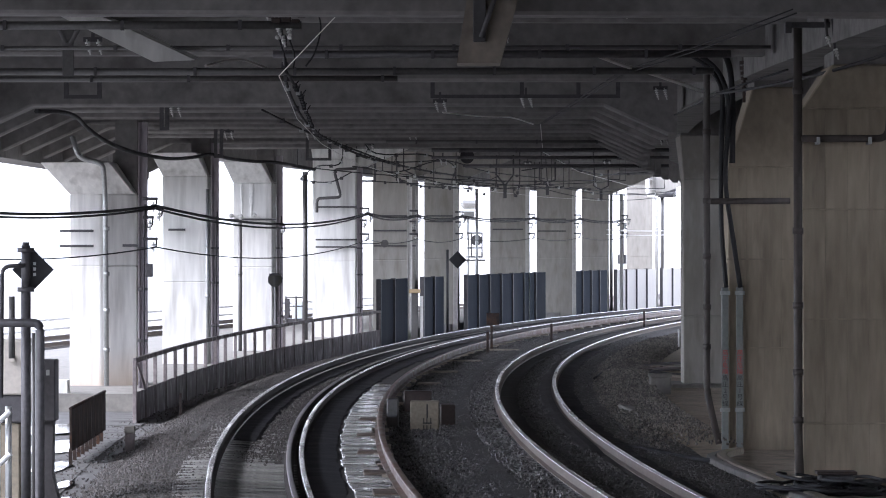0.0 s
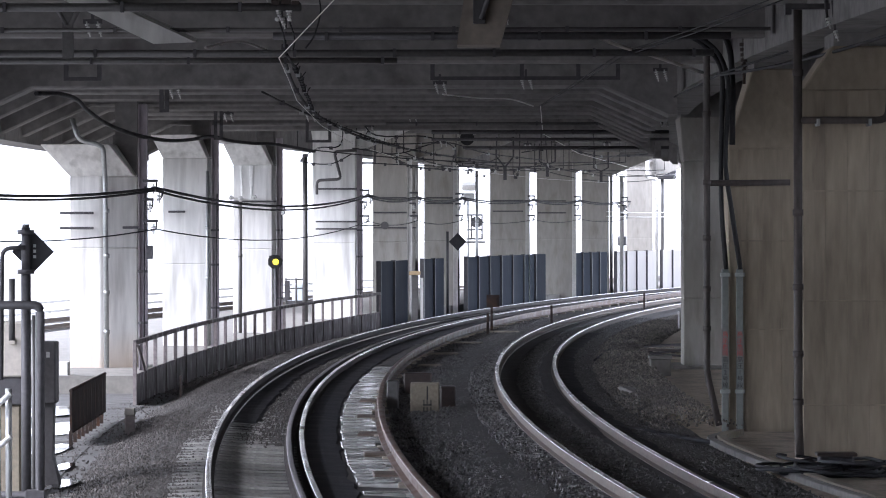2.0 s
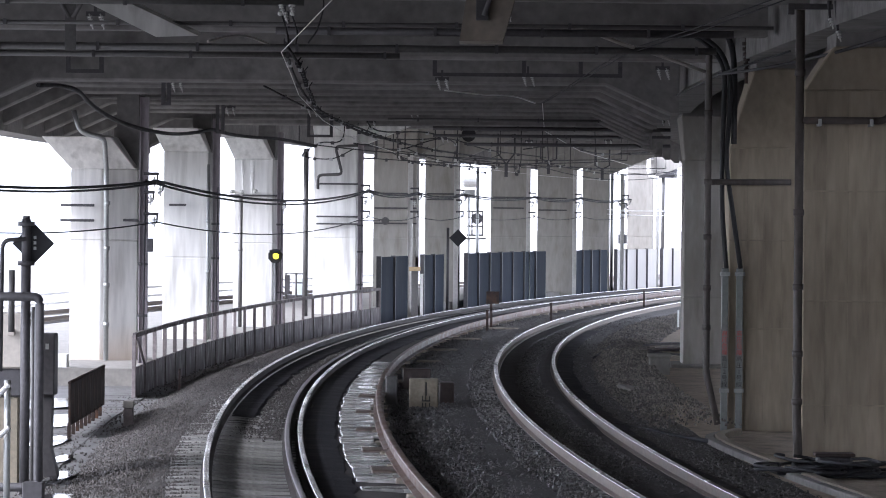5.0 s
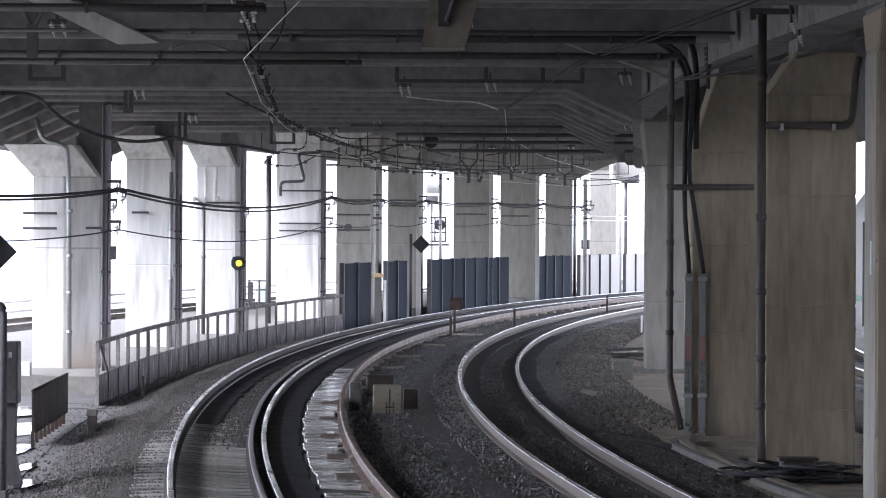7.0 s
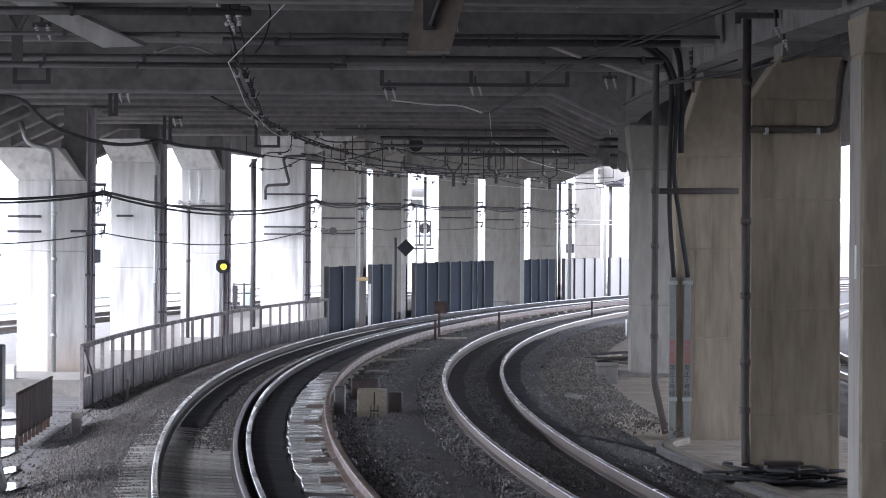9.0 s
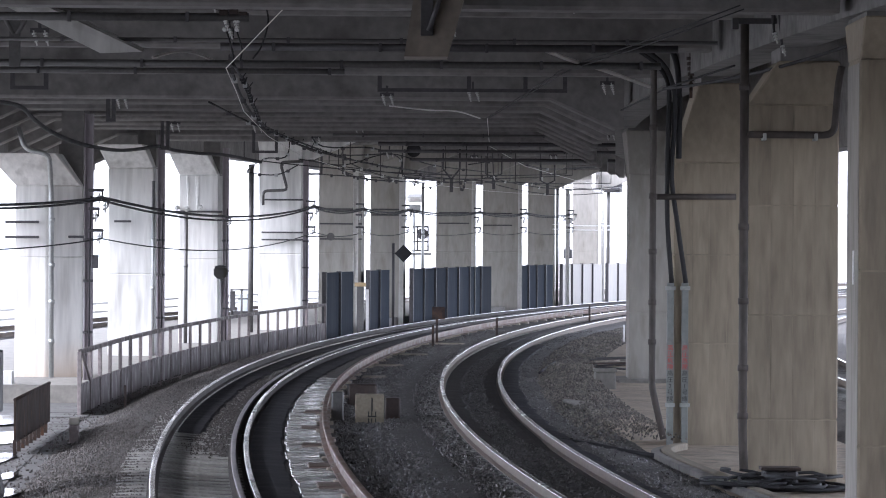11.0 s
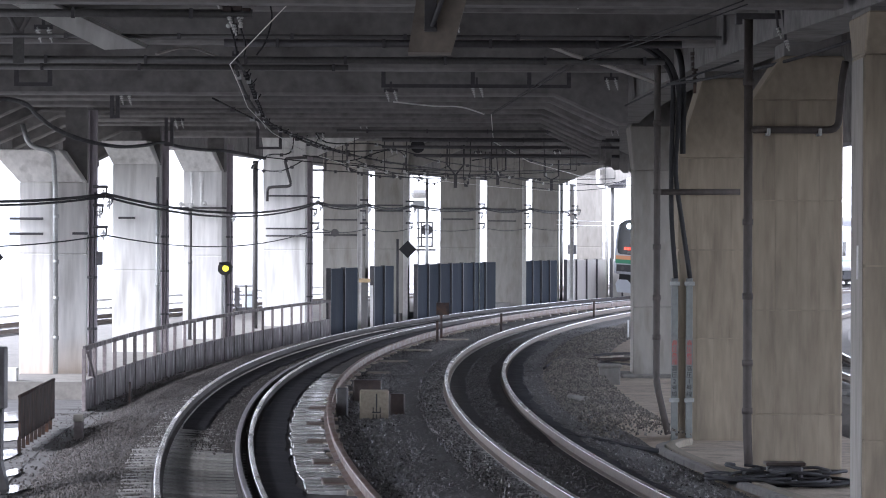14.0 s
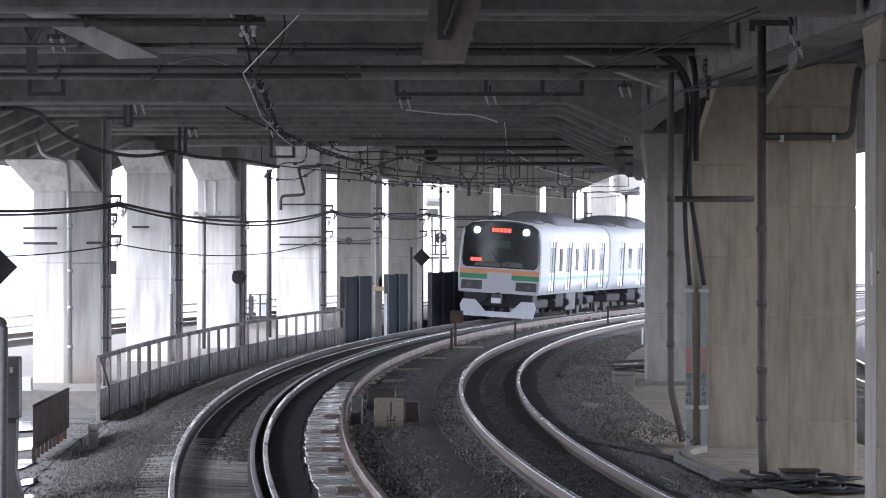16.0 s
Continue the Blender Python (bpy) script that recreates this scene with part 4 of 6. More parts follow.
def spans():
    first = Vector((-9.466, 66.0, 3.35))
    for dx, dz, r, sg in ((0.28, 0.02, 0.03, 0.16), (0.24, -0.03, 0.024, 0.18), (0.26, -0.78, 0.014, 0.17)):
        pts = []
        ends = [first + Vector((dx, 0, dz))] + [Vector((x + dx, y - 0.16, z + dz)) for x, y, z in MASTS]
        ends = ends[:2] + ends[4:]
        for a, b in zip(ends, ends[1:]):
            pts += sag(a, b, sg * (2.2 if a.y < 80 and b.y > 100 else 0.8), 14)[:-1]
        cable("feeder_cable", "black sagging feeder cable strung from mast to mast", pts, r)
    # bright wires in the open beyond the far masts
    for z in (3.3, 3.5):
        cable("bright_wire", "pale wire catching daylight beyond the deck", sag((5.553, 172, z), (12.183, 205, z + 0.25), 0.1), 0.02, WIRE_PALE)
    cable("feeder_cable", "thick black cable hanging under the deck edge", smooth_path([(-7.169, 64.0, 4.914), (-6.989, 66.0, 4.971), (-7.025, 69.0, 4.983), (-7.048, 71.0, 4.869), (-6.948, 73.0, 4.707), (-6.756, 75.0, 4.586), (-6.465, 77.0, 4.504), (-6.186, 80.0, 4.509), (-5.982, 84.0, 4.644), (-5.817, 86.0, 4.743), (-5.548, 88.0, 4.692), (-5.18, 91.0, 4.696), (-4.776, 94.0, 4.733), (-4.079, 98.0, 4.651)]), 0.04)
spans()


# ---- small things on the outer piers ----
def bars_on(x0, x1, y, zs, name="wall_bar", label="dark steel cable bar fixed across a pier"):
    for z in zs:
        t = tagged(part(name, box(x0, x1, y - 0.07, y, z - 0.025, z + 0.025, 0.006), STEEL), label, "bracket", "cable bars on the piers")


bars_on(-8.313, -7.644, 78.38, (3.042, 2.742))
bars_on(-7.065, -6.697, 78.38, (2.753,))
bars_on(-7.334, -6.935, 93.35, (3.138,))
bars_on(-5.013, -3.613, 121.35, (3.967, 2.964, 2.740))
bars_on(-3.553, -2.128, 133.35, (3.790, 3.296, 2.783))
bars_on(-1.920, -0.797, 143.35, (3.874, 3.670))
bars_on(0.542, 1.761, 158.35, (3.886, 3.457))
bars_on(2.496, 3.696, 168.35, (3.938, 3.434))


def drainpipe(label, pts, r, material, collars=()):
    t = thing("drainpipe", label, "pipe", "pipes on the piers")
    part("pipe", tube(round_path(pts, r * 3), r, 12), material, t)
    for p in collars:
        p = Vector(p)
        part("collar", tube([p - Vector((0, 0, 0.04)), p + Vector((0, 0, 0.04))], r * 1.22, 12), material, t)
    return t


drainpipe("pale grey drainpipe down the face of a pier", [(-8.0, 77.72, 4.9), (-7.87, 77.72, 4.47), (-7.395, 77.74, 4.37), (-7.395, 78.20, 3.702), (-7.373, 78.2, -0.05)], 0.05, GALV, [(-7.373, 78.20, 3.088), (-7.373, 78.20, 2.194), (-7.373, 78.20, 1.468), (-7.373, 78.20, 0.686)])
drainpipe("thin grey drainpipe beside a pier", [(-6.390, 93.00, 4.095), (-6.390, 93.0, -0.05)], 0.04, GALV, [(-6.390, 93.00, 2.766), (-6.390, 93.00, 1.571)])
drainpipe("dark drainpipe beside a streaked pier", [(-6.345, 105.00, 3.377), (-6.345, 105.0, -0.05)], 0.05, GALV_D, [(-6.345, 105.00, 2.027)])
drainpipe("grey pipe bent across the head of a pier", [(-3.353, 121.00, 5.160), (-4.442, 121.00, 5.108), (-4.218, 121.00, 4.261), (-4.961, 121.00, 4.226), (-4.961, 121.00, 3.794)], 0.045, GALV_D)
drainpipe("grey post-like pipe between two piers", [(-5.192, 118.00, 4.980), (-5.192, 118.0, -0.3)], 0.08, GALV_D)
drainpipe("grey drainpipe beside a far pier", [(-0.087, 152.00, 4.991), (-0.087, 152.0, -0.2)], 0.06, GALV)
drainpipe("pale drainpipe beside a far pier", [(6.017, 180.00, 5.416), (6.017, 180.0, -0.2)], 0.07, GALV)
# plain grey equipment on the masts
tagged(part("junction_box", box(-5.155, -5.022, 104.75, 104.95, 0.845, 1.365, 0.01), STEEL), "small dark junction box on a mast", "box")
tagged(part("junction_box", box(-6.482, -6.350, 76.85, 76.99, 2.139, 2.402, 0.01), STEEL), "small dark junction box on a mast", "box")


# ---- signals and signs ----
def octagon(cx, cz, r, y0, y1):
    return slab_front([(cx + r * math.cos(math.pi * (k + 0.5) / 4), cz + r * math.sin(math.pi * (k + 0.5) / 4)) for k in range(8)], y0, y1)


YELLOW = glow("yellow_signal_lamp", (1.0, 0.86, 0.04), 0.4)
def lamp_signal():
    x, y = -5.194, 101.0
    t = thing("signal", "small black octagonal signal with a flashing yellow lamp", "signal")
    part("post", tube([(x, y, -0.5), (x, y, 1.763)], 0.035, 8), STEEL, t)
    zc = 1.893
    part("head", octagon(x - 0.02, zc, 0.19, y - 0.05, y + 0.12), BLACK, t)
    part("hood", box(x - 0.16, x + 0.12, y - 0.18, y - 0.05, zc + 0.1, zc + 0.16, 0.01), BLACK, t)
    part("lamp", tube([(x, y - 0.08, zc), (x, y - 0.05, zc)], 0.078, 16), YELLOW, t, "lit yellow lamp")
    # made-up flap; covering the lamp stands in for switching it off
    shutter = part("shutter", slab_front([(0.095 * math.cos(math.pi * k / 6), -0.09 + 0.095 * math.sin(math.pi * k / 6)) for k in range(12)], -0.004, 0.004), BLACK, t, "added black flap that imitates the lamp's flashing")
    shutter.matrix_basis = pose(x, y - 0.1, zc + 0.09)
    return shutter, Vector((x, y - 0.1, zc + 0.09))
    part("back_box", box(x + 0.05, x + 0.22, y, y + 0.15, zc - 0.5, zc - 0.25, 0.01), STEEL, t)
SHUTTER, HINGE = lamp_signal()


def diamond_sign(x, y, z, r, zpost, xpost, label, base):
    t = thing("diamond_sign", label, "sign")
    part("plate", slab_front([(x - r, z), (x, z - r), (x + r, z), (x, z + r)], y - 0.02, y + 0.02), BLACK, t)
    part("post", tube([(xpost, y + 0.08, base), (xpost, y + 0.08, zpost)], 0.05, 8), STEEL, t)
    part("arm", box(min(x, xpost), max(x, xpost), y + 0.02, y + 0.06, z - 0.02, z + 0.02), STEEL, t)
    return t


diamond_sign(-0.749, 138, 2.294, 0.31, 2.649, -1.104, "black diamond-shaped sign on a dark post", -0.4)
tagged(part("round_lamp", tube([(-0.330, 110.00, 5.249), (-0.331, 110.30, 5.256)], 0.2, 18), BLACK), "dark round lamp hanging below the deck", "lamp")


def round_signal():
    t = thing("round_signal", "dark round signal discs on a post in the open", "signal")
    part("post", tube([(-0.52, 186.0, -0.5), (-0.52, 186.0, 4.3)], 0.06, 8), GALV, t)
    part("disc", tube([(-0.128, 185.8, 3.08), (-0.128, 186.0, 3.08)], 0.27, 20), STEEL, t)
    for z in (3.42, 2.72, 2.3):
        part("arm", box(-0.6, 0.16, 185.95, 186.05, z - 0.04, z + 0.04), GALV_D, t)
    for x in (-0.36, 0.14):
        part("upright", box(x - 0.035, x + 0.035, 186.06, 186.12, 2.27, 3.45), GALV_D, t)
    part("step", box(-0.7, 0.3, 185.7, 186.3, 2.1, 2.18), GALV_D, t)
    part("hood", box(-0.9, -0.05, 185.9, 186.3, 4.55, 4.98, 0.16), MAST_PALE, t, "pale rounded hood")
    part("lamp_box", box(-0.75, -0.2, 186.0, 186.4, 4.05, 4.45, 0.03), GALV, t)
round_signal()
tagged(part("lever_arm", tube([(-3.617, 120.00, 2.842), (-3.015, 119.90, 2.842)], 0.02, 6), STEEL), "thin dark bracket arm on a mast", "bracket")
tagged(part("disc_plate", tube([(-2.858, 119.80, 2.842), (-2.860, 119.90, 2.842)], 0.12, 14), GALV_D), "small round grey disc on a bracket arm", "disc")


# ---- between the tracks ----
def conductor():
    t = thing("side_rail", "rust-brown raised rail on low blocks between the tracks", "rail")
    sec = [(o * 1.25 + 1.70, z * 1.15 + 0.0) for o, z in rail_section(0, 0.02)]
    part("rail", sweep(sec, 30, 215, 1.5), RUST, t)
    g = box(-0.14, 0.14, -0.12, 0.12, -0.14, 0.0, 0.015)
    first = part("support", g, SUPPORT, t)
    first.matrix_basis = at_line(34, 1.7, -0.155)
    for k in range(1, 60):
        o = new("support", first.data); o.parent = t
        o.matrix_basis = at_line(34 + 2.6 * k, 1.7, -0.155)
conductor()


RUST_LID = mat("rust_brown_lid", (0.13, 0.1, 0.08), 0.5, vary=0.35, big=2, small=18, bump=0.15)
def troughs():
    t = thing("cable_trough", "wet pale concrete trough lids laid beside the rail", "cable trough")
    meshes = [box(-0.22, 0.24, -0.27, 0.27, -0.05, 0.0, 0.012), box(-0.21, 0.34, -0.26, 0.26, -0.05, 0.0, 0.012)]
    datas = []
    for g in meshes:
        first = part("lid", g, TROUGH, t)
        first.matrix_basis = at_line(43, 1.34, -0.17)
        datas.append(first.data)
    brown = part("lid", box(-0.02, 0.3, -0.4, 0.4, -0.05, 0.005, 0.012), RUST_LID, t, "rusty brown lid")
    brown.matrix_basis = at_line(50.2, 1.36, -0.15)
    for s in (46.1, 55.3, 60.4, 66.2):
        o = new("lid", brown.data); o.parent = t
        o.matrix_basis = at_line(s, 1.36, -0.15) @ pose(0, 0, 0, 0, 1, random.uniform(-2, 2))
    s, k = 44.6, 0
    while s < 83:
        o = new("lid", datas[0 if random.random() < 0.65 else 1]); o.parent = t
        o.matrix_basis = at_line(s, 1.33 + random.uniform(-0.02, 0.02), -0.165 + random.uniform(-0.012, 0.012)) @ pose(0, 0, 0, random.uniform(-1.2, 1.2), random.uniform(-1, 1), random.uniform(-1.5, 1.5))
        s += 0.58
troughs()


def mid_box():
    x0, x1, y = -1.098, -0.639, 63.0
    t = thing("concrete_box", "beige concrete equipment box with a black painted mark", "box")
    part("body", box(x0, x1, y, y + 0.4, -0.25, 0.255, 0.015), PLATE, t)
    c = (x0 + x1) / 2 + 0.04
    zt = 0.255
    part("mark", box(c - 0.012, c + 0.012, y - 0.004, y + 0.002, zt - 0.27, zt - 0.05), INK, t)
    for z in (zt - 0.27, zt - 0.38):
        part("mark", box(c - 0.07, c + 0.07, y - 0.004, y + 0.002, z - 0.09, z - 0.07), INK, t)
        for dx in (-0.062, -0.012, 0.05):
            part("mark", box(c + dx, c + dx + 0.016, y - 0.005, y + 0.002, z - 0.075, z), INK, t)
    tagged(part("relay_box", box(-1.499, -1.307, 64, 64.3, -0.25, 0.253, 0.02), GALV_D), "small grey relay box between the tracks", "box")
    tagged(part("relay_box", box(-0.636, -0.387, 64.5, 64.9, -0.25, 0.142, 0.02), STEEL_B), "small brown relay box between the tracks", "box")
    tagged(part("relay_box", box(-1.340, -0.840, 70, 70.4, -0.25, 0.165, 0.02), STEEL_B), "low brown cable box between the tracks", "box")
mid_box()


def marker(x0, x1, y, z0, z1, label, xpost, material):
    t = thing("track_marker", label, "marker", "markers between the tracks")
    part("post", box(xpost - 0.035, xpost + 0.035, y, y + 0.06, -0.3, z1, 0.006), STEEL_B, t)
    if z1 - z0 > 0.05:
        part("plate", box(x0, x1, y - 0.02, y, z0, z1, 0.004), material, t)
    return t


marker(0.208, 0.576, 112, 0.511, 0.863, "brown square plate on a thin post between the tracks", 0.352, STEEL_B)
marker(0, 0, 110, 0, 0.377, "short brown stake beside the side rail", 0.236, STEEL_B)
marker(0, 0, 119, 0, 0.427, "short black stake beside the side rail", 2.176, STEEL_B)
marker(0, 0, 143, 0, 0.442, "short black stake beside the side rail", 5.965, STEEL_B)
for k, (s, o, w) in enumerate(((73, 2.1, 0.6), (84, 2.2, 0.5), (92, 2.15, 0.7), (101, 2.2, 0.8), (112, 2.4, 0.9))):
    b = tagged(part("timber_block", box(-w / 2, w / 2, -0.15, 0.15, 0, 0.09, 0.02), SUPPORT), "low grey-tan block lying in the ballast", "block", "blocks between the tracks")
    b.matrix_basis = at_line(s, o, -0.24) @ pose(0, 0, 0, 0, 0, 8 * (k % 3 - 1))

# ---- on the inner piers: pipes, cables, warning plates ----
drainpipe("dull steel downpipe kinked at its foot", [(3.080, 58.90, 5.579), (3.391, 58.90, 5.546), (3.391, 58.90, 0.548), (3.568, 58.90, -0.226)], 0.05, PIPE_DARK, [(3.391, 58.90, 4.418), (3.391, 58.90, 3.392), (3.391, 58.90, 2.567), (3.391, 58.90, 1.810), (3.391, 58.90, 1.221)])
drainpipe("dull steel pipe laid across a pier", [(3.402, 59.10, 3.386), (4.644, 59.10, 3.394)], 0.045, PIPE_DARK, [])
drainpipe("dull steel downpipe on the corner of a pier", [(4.037, 50.10, 6.020), (4.037, 50.10, 0.294), (4.058, 50.10, -0.193)], 0.056, PIPE_DARK, [(4.037, 50.10, 4.674), (4.037, 50.10, 2.906), (4.037, 50.10, 1.962), (4.037, 50.10, 1.117), (4.037, 50.10, 0.509)])
drainpipe("dull steel pipe across a pier, turned up at its end", [(4.051, 50.10, 4.073), (5.175, 50.10, 4.073), (5.225, 50.10, 4.731), (5.268, 50.10, 4.946)], 0.045, PIPE_DARK, [])
for a in ((4.290, 50.05, 4.050), (4.941, 50.05, 4.050)):
    tagged(part("pipe_clip", box(a[0] - 0.02, a[0] + 0.02, a[1] - 0.06, a[1] + 0.3, a[2] - 0.05, a[2] + 0.04, 0.005), GALV), "small bright clip holding a pipe", "clip")

for r, pts in ((0.036, [(3.064, 58.60, 5.598), (3.357, 58.60, 5.397), (3.595, 58.80, 5.087), (3.624, 59.00, 4.505), (3.614, 59.10, 3.833), (3.628, 59.20, 2.989), (3.702, 59.30, 2.100)]), (0.036, [(3.142, 58.50, 5.610), (3.524, 58.60, 5.330), (3.696, 58.80, 4.919), (3.709, 59.00, 4.421), (3.681, 59.10, 3.664), (3.789, 59.20, 2.905), (3.914, 59.30, 2.100)]), (0.045, [(3.410, 58.80, 5.843), (3.685, 58.90, 5.512), (3.776, 59.00, 5.011), (3.782, 59.10, 3.960)])):
    cable("power_cable", "thick black power cable down a pier", smooth_path(pts), r, BLACK, 8)
PAINT_CH = mat("pale_green_grey_paint", (0.21, 0.225, 0.215), 0.5, vary=0.15, big=3, small=18, bump=0.05)


def letters(text, x, z, y, size, material, parent, name):
    cu = bpy.data.curves.new(name, "FONT")
    cu.body, cu.size, cu.align_x, cu.extrude = text, size, "CENTER", 0.001
    ob = bpy.data.objects.new(name, cu)
    me = bpy.data.meshes.new_from_object(ob)
    bpy.data.objects.remove(ob)
    me.materials.clear(); me.materials.append(material)
    o = new(name, me)
    o.parent = parent
    o.matrix_basis = pose(x, y, z, 90, 0, 0)
    return o


def warning_strip(x, texts, label):
    t = thing("cable_guard", label, "cable guard", "warning cable guards")
    y = 59.3
    part("channel", box(x - 0.05, x + 0.05, y, y + 0.085, -0.34, 2.101, 0.008), PAINT_CH, t)
    z = 1.112
    part("sign_plate", box(x - 0.054, x + 0.054, y - 0.008, y, 0.317, 1.196), PAINT_CH, t, "pale green plate with red and black characters")
    for k, ch in enumerate(texts):
        letters(ch, x, z - 0.0955 * k - 0.02, y - 0.0105, 0.092, RED if k < 4 else INK, t, "character")
    for zz in (2.017, 0.266):
        part("clamp", box(x - 0.075, x + 0.075, y - 0.015, y + 0.02, zz - 0.03, zz + 0.03, 0.004), GALV, t)
    return t


warning_strip(3.687, "高圧危険高圧2号線", "pale green steel cable guard with a high-voltage warning plate")
warning_strip(3.907, "高圧危険高圧1号線", "pale green steel cable guard with a high-voltage warning plate")


# ---- at the feet of the inner piers ----
def strap(pts, half, thick):
    """A flat-topped bar with bevelled edges along the points."""
    bm, rows = bmesh.new(), []
    pts = [Vector(p) for p in pts]
    for i, p in enumerate(pts):
        d = (pts[min(i + 1, len(pts) - 1)] - pts[max(i - 1, 0)]).normalized()
        n = Vector((d.y, -d.x, 0)).normalized()
        rows.append([bm.verts.new(p + n * a + Vector((0, 0, b))) for a, b in ((-half, -thick), (-half, thick * 0.7), (-half * 0.8, thick), (half * 0.8, thick), (half, thick * 0.7), (half, -thick))])
    for a, b in zip(rows, rows[1:]):
        for k in range(6):
            bm.faces.new((a[k], a[(k + 1) % 6], b[(k + 1) % 6], b[k]))
    bm.faces.new(rows[0]); bm.faces.new(rows[-1][::-1])
    bmesh.ops.recalc_face_normals(bm, faces=bm.faces[:])
    return bm


def trough_bend():
    t = thing("cable_duct", "pale curved concrete cable duct at the foot of a pier", "cable duct")
    for k, (w, r) in enumerate(((0.0, 0.06), (0.16, 0.05))):
        part("duct", strap(smooth_path([(3.779, 57.6 + w, -0.26), (3.567 - w * 0.3, 57.0 + w * 0.5, -0.27), (3.440 - w, 56.0, -0.28), (3.518 - w, 54.0, -0.29), (3.759 - w, 51.0, -0.3), (4.069 - w, 47.0, -0.3), (4.449 - w, 43.5, -0.3)]), r * 1.25, r * 0.8), KERB if k else PLATE, t)
trough_bend()


def heap():
    rnd = random.Random(5)
    cx, cy = 4.346, 48.6
    for k in range(12):
        pts = []
        ax, ay = rnd.uniform(0.28, 0.62), rnd.uniform(0.45, 0.95)
        ox, oy = rnd.uniform(-0.4, 0.5), rnd.uniform(-0.3, 0.3)
        turn = rnd.uniform(0, 6)
        for i in range(15):
            a = turn + i * 0.42
            pts.append((cx + ox + ax * math.cos(a), cy + oy + ay * math.sin(a), -0.315 + 0.009 * k + (0.012 + 0.004 * k) * (1 + math.sin(a + k)) + rnd.uniform(0, 0.015)))
        cable("hose", "black hose coiled in a heap on the apron", smooth_path(pts, 4), 0.021, BLACK, 6, "heaped hoses")
    t = thing("junction_chest", "dark metal chest among coiled hoses", "chest")
    part("body", box(cx - 0.18, cx + 0.25, cy - 0.15, cy + 0.2, -0.36, -0.09, 0.03), STEEL, t)
    part("lid", box(cx - 0.21, cx + 0.28, cy - 0.18, cy + 0.23, -0.09, -0.05, 0.01), STEEL_B, t)
    for k in range(3):
        cable("hose", "black hose trailing along the apron", smooth_path([(cx + 0.3, cy - 0.1 * k, -0.28), (cx + 0.7, cy - 0.2 - 0.1 * k, -0.29), (cx + 1.2, cy + 0.05 * k, -0.29), (cx + 1.9, cy + 0.3, -0.29)]), 0.03, BLACK, 6, "heaped hoses")
heap()


def small_box():
    x0, x1, y = 3.549, 3.971, 82.0
    t = thing("concrete_chest", "small weathered concrete chest on the apron", "box")
    part("body", box(x0, x1, y, y + 0.5, -0.5, 0.015, 0.02), KERB, t)
    part("lid", box(x0 - 0.03, x1 + 0.03, y - 0.03, y + 0.53, 0.015, 0.085, 0.01), KERB, t)
small_box()


def bank_z(s, o):
    """Height of the gravel bank beside the inner track."""
    e = math.sin(math.pi * min(1, max(0, (s - 67) / 83))) ** 0.5 * math.sin(math.pi * min(1, max(0, (o - 5.3) / 1.85))) ** 0.8
    return -0.41 + e * 0.3 + 0.09 * e * noise.noise(Vector((o * 1.3, s * 0.35, 1)))


def mound(name, label, s0, s1, o0, o1, h, material):
    bm = bmesh.new()
    ns, no = 50, 16
    g = []
    for i in range(ns + 1):
        row = []
        for j in range(no + 1):
            u, v = i / ns, j / no
            e = math.sin(math.pi * u) ** 0.5 * math.sin(math.pi * v) ** 0.8
            s, o = s0 + (s1 - s0) * u, o0 + (o1 - o0) * v
            z = -0.42 + e * (h + 0.1) + 0.09 * e * noise.noise(Vector((o * 1.3, s * 0.35, 1)))
            row.append(bm.verts.new(on(s, o, z)))
        g.append(row)
    for i in range(ns):
        for j in range(no):
            bm.faces.new((g[i][j], g[i][j + 1], g[i + 1][j + 1], g[i + 1][j]))
    return tagged(part(name, bm, material), label, "gravel", kind="stuff")


mound("gravel_mound", "pale dusty ballast banked beside the inner track", 67, 150, 5.3, 7.15, 0.2, BALLAST_PALE)
stones("mound_gravel", "pale ballast stones scattered on the bank", STONE_PALE, 5.25, 6.95, 57, 130, 14000, lambda o: -0.32 + 0.22 * math.sin(math.pi * (o - 5.2) / 2.8) * 0.8, 0.026, 9.0)
stones("bank_gravel", "dusty brown stones covering the bank", STONE_PALE, 5.7, 7.05, 66, 145, 15000, None, 0.03, 0.0, bank_z)
stones("bank_rubble", "larger dark stones strewn over the bank", STONE, 5.6, 7.2, 66, 130, 1000, None, 0.045, 0.0, bank_z)
for k, (s, o, l, a) in enumerate(((97, 7.3, 2.2, 23), (98, 7.5, 2.4, 35), (99, 7.2, 2.0, 41), (96, 7.5, 2.6, 16))):
    b = tagged(part("timber", box(-0.06, 0.06, -l / 2, l / 2, 0, 0.09, 0.01), SUPPORT if k % 2 else STEEL), "weathered timber lying on the ballast bank", "timber", "loose timbers")
    b.matrix_basis = at_line(s, o, -0.3 + 0.03 * k) @ pose(0, 0, 0, 0, 0, -a)
tagged(part("stake", tube([(5.648, 112.00, 0.383), (5.648, 112.00, -0.097)], 0.025, 6), WHITE), "thin white stake beside the inner track", "stake")
tagged(part("old_cable", tube(smooth_path([on(88, 5.7, -0.2), on(95, 6.0, -0.16), on(100, 6.2, -0.14), on(107, 6.4, -0.14)]), 0.03, 6), BLACK), "black cable lying over the ballast", "cable")


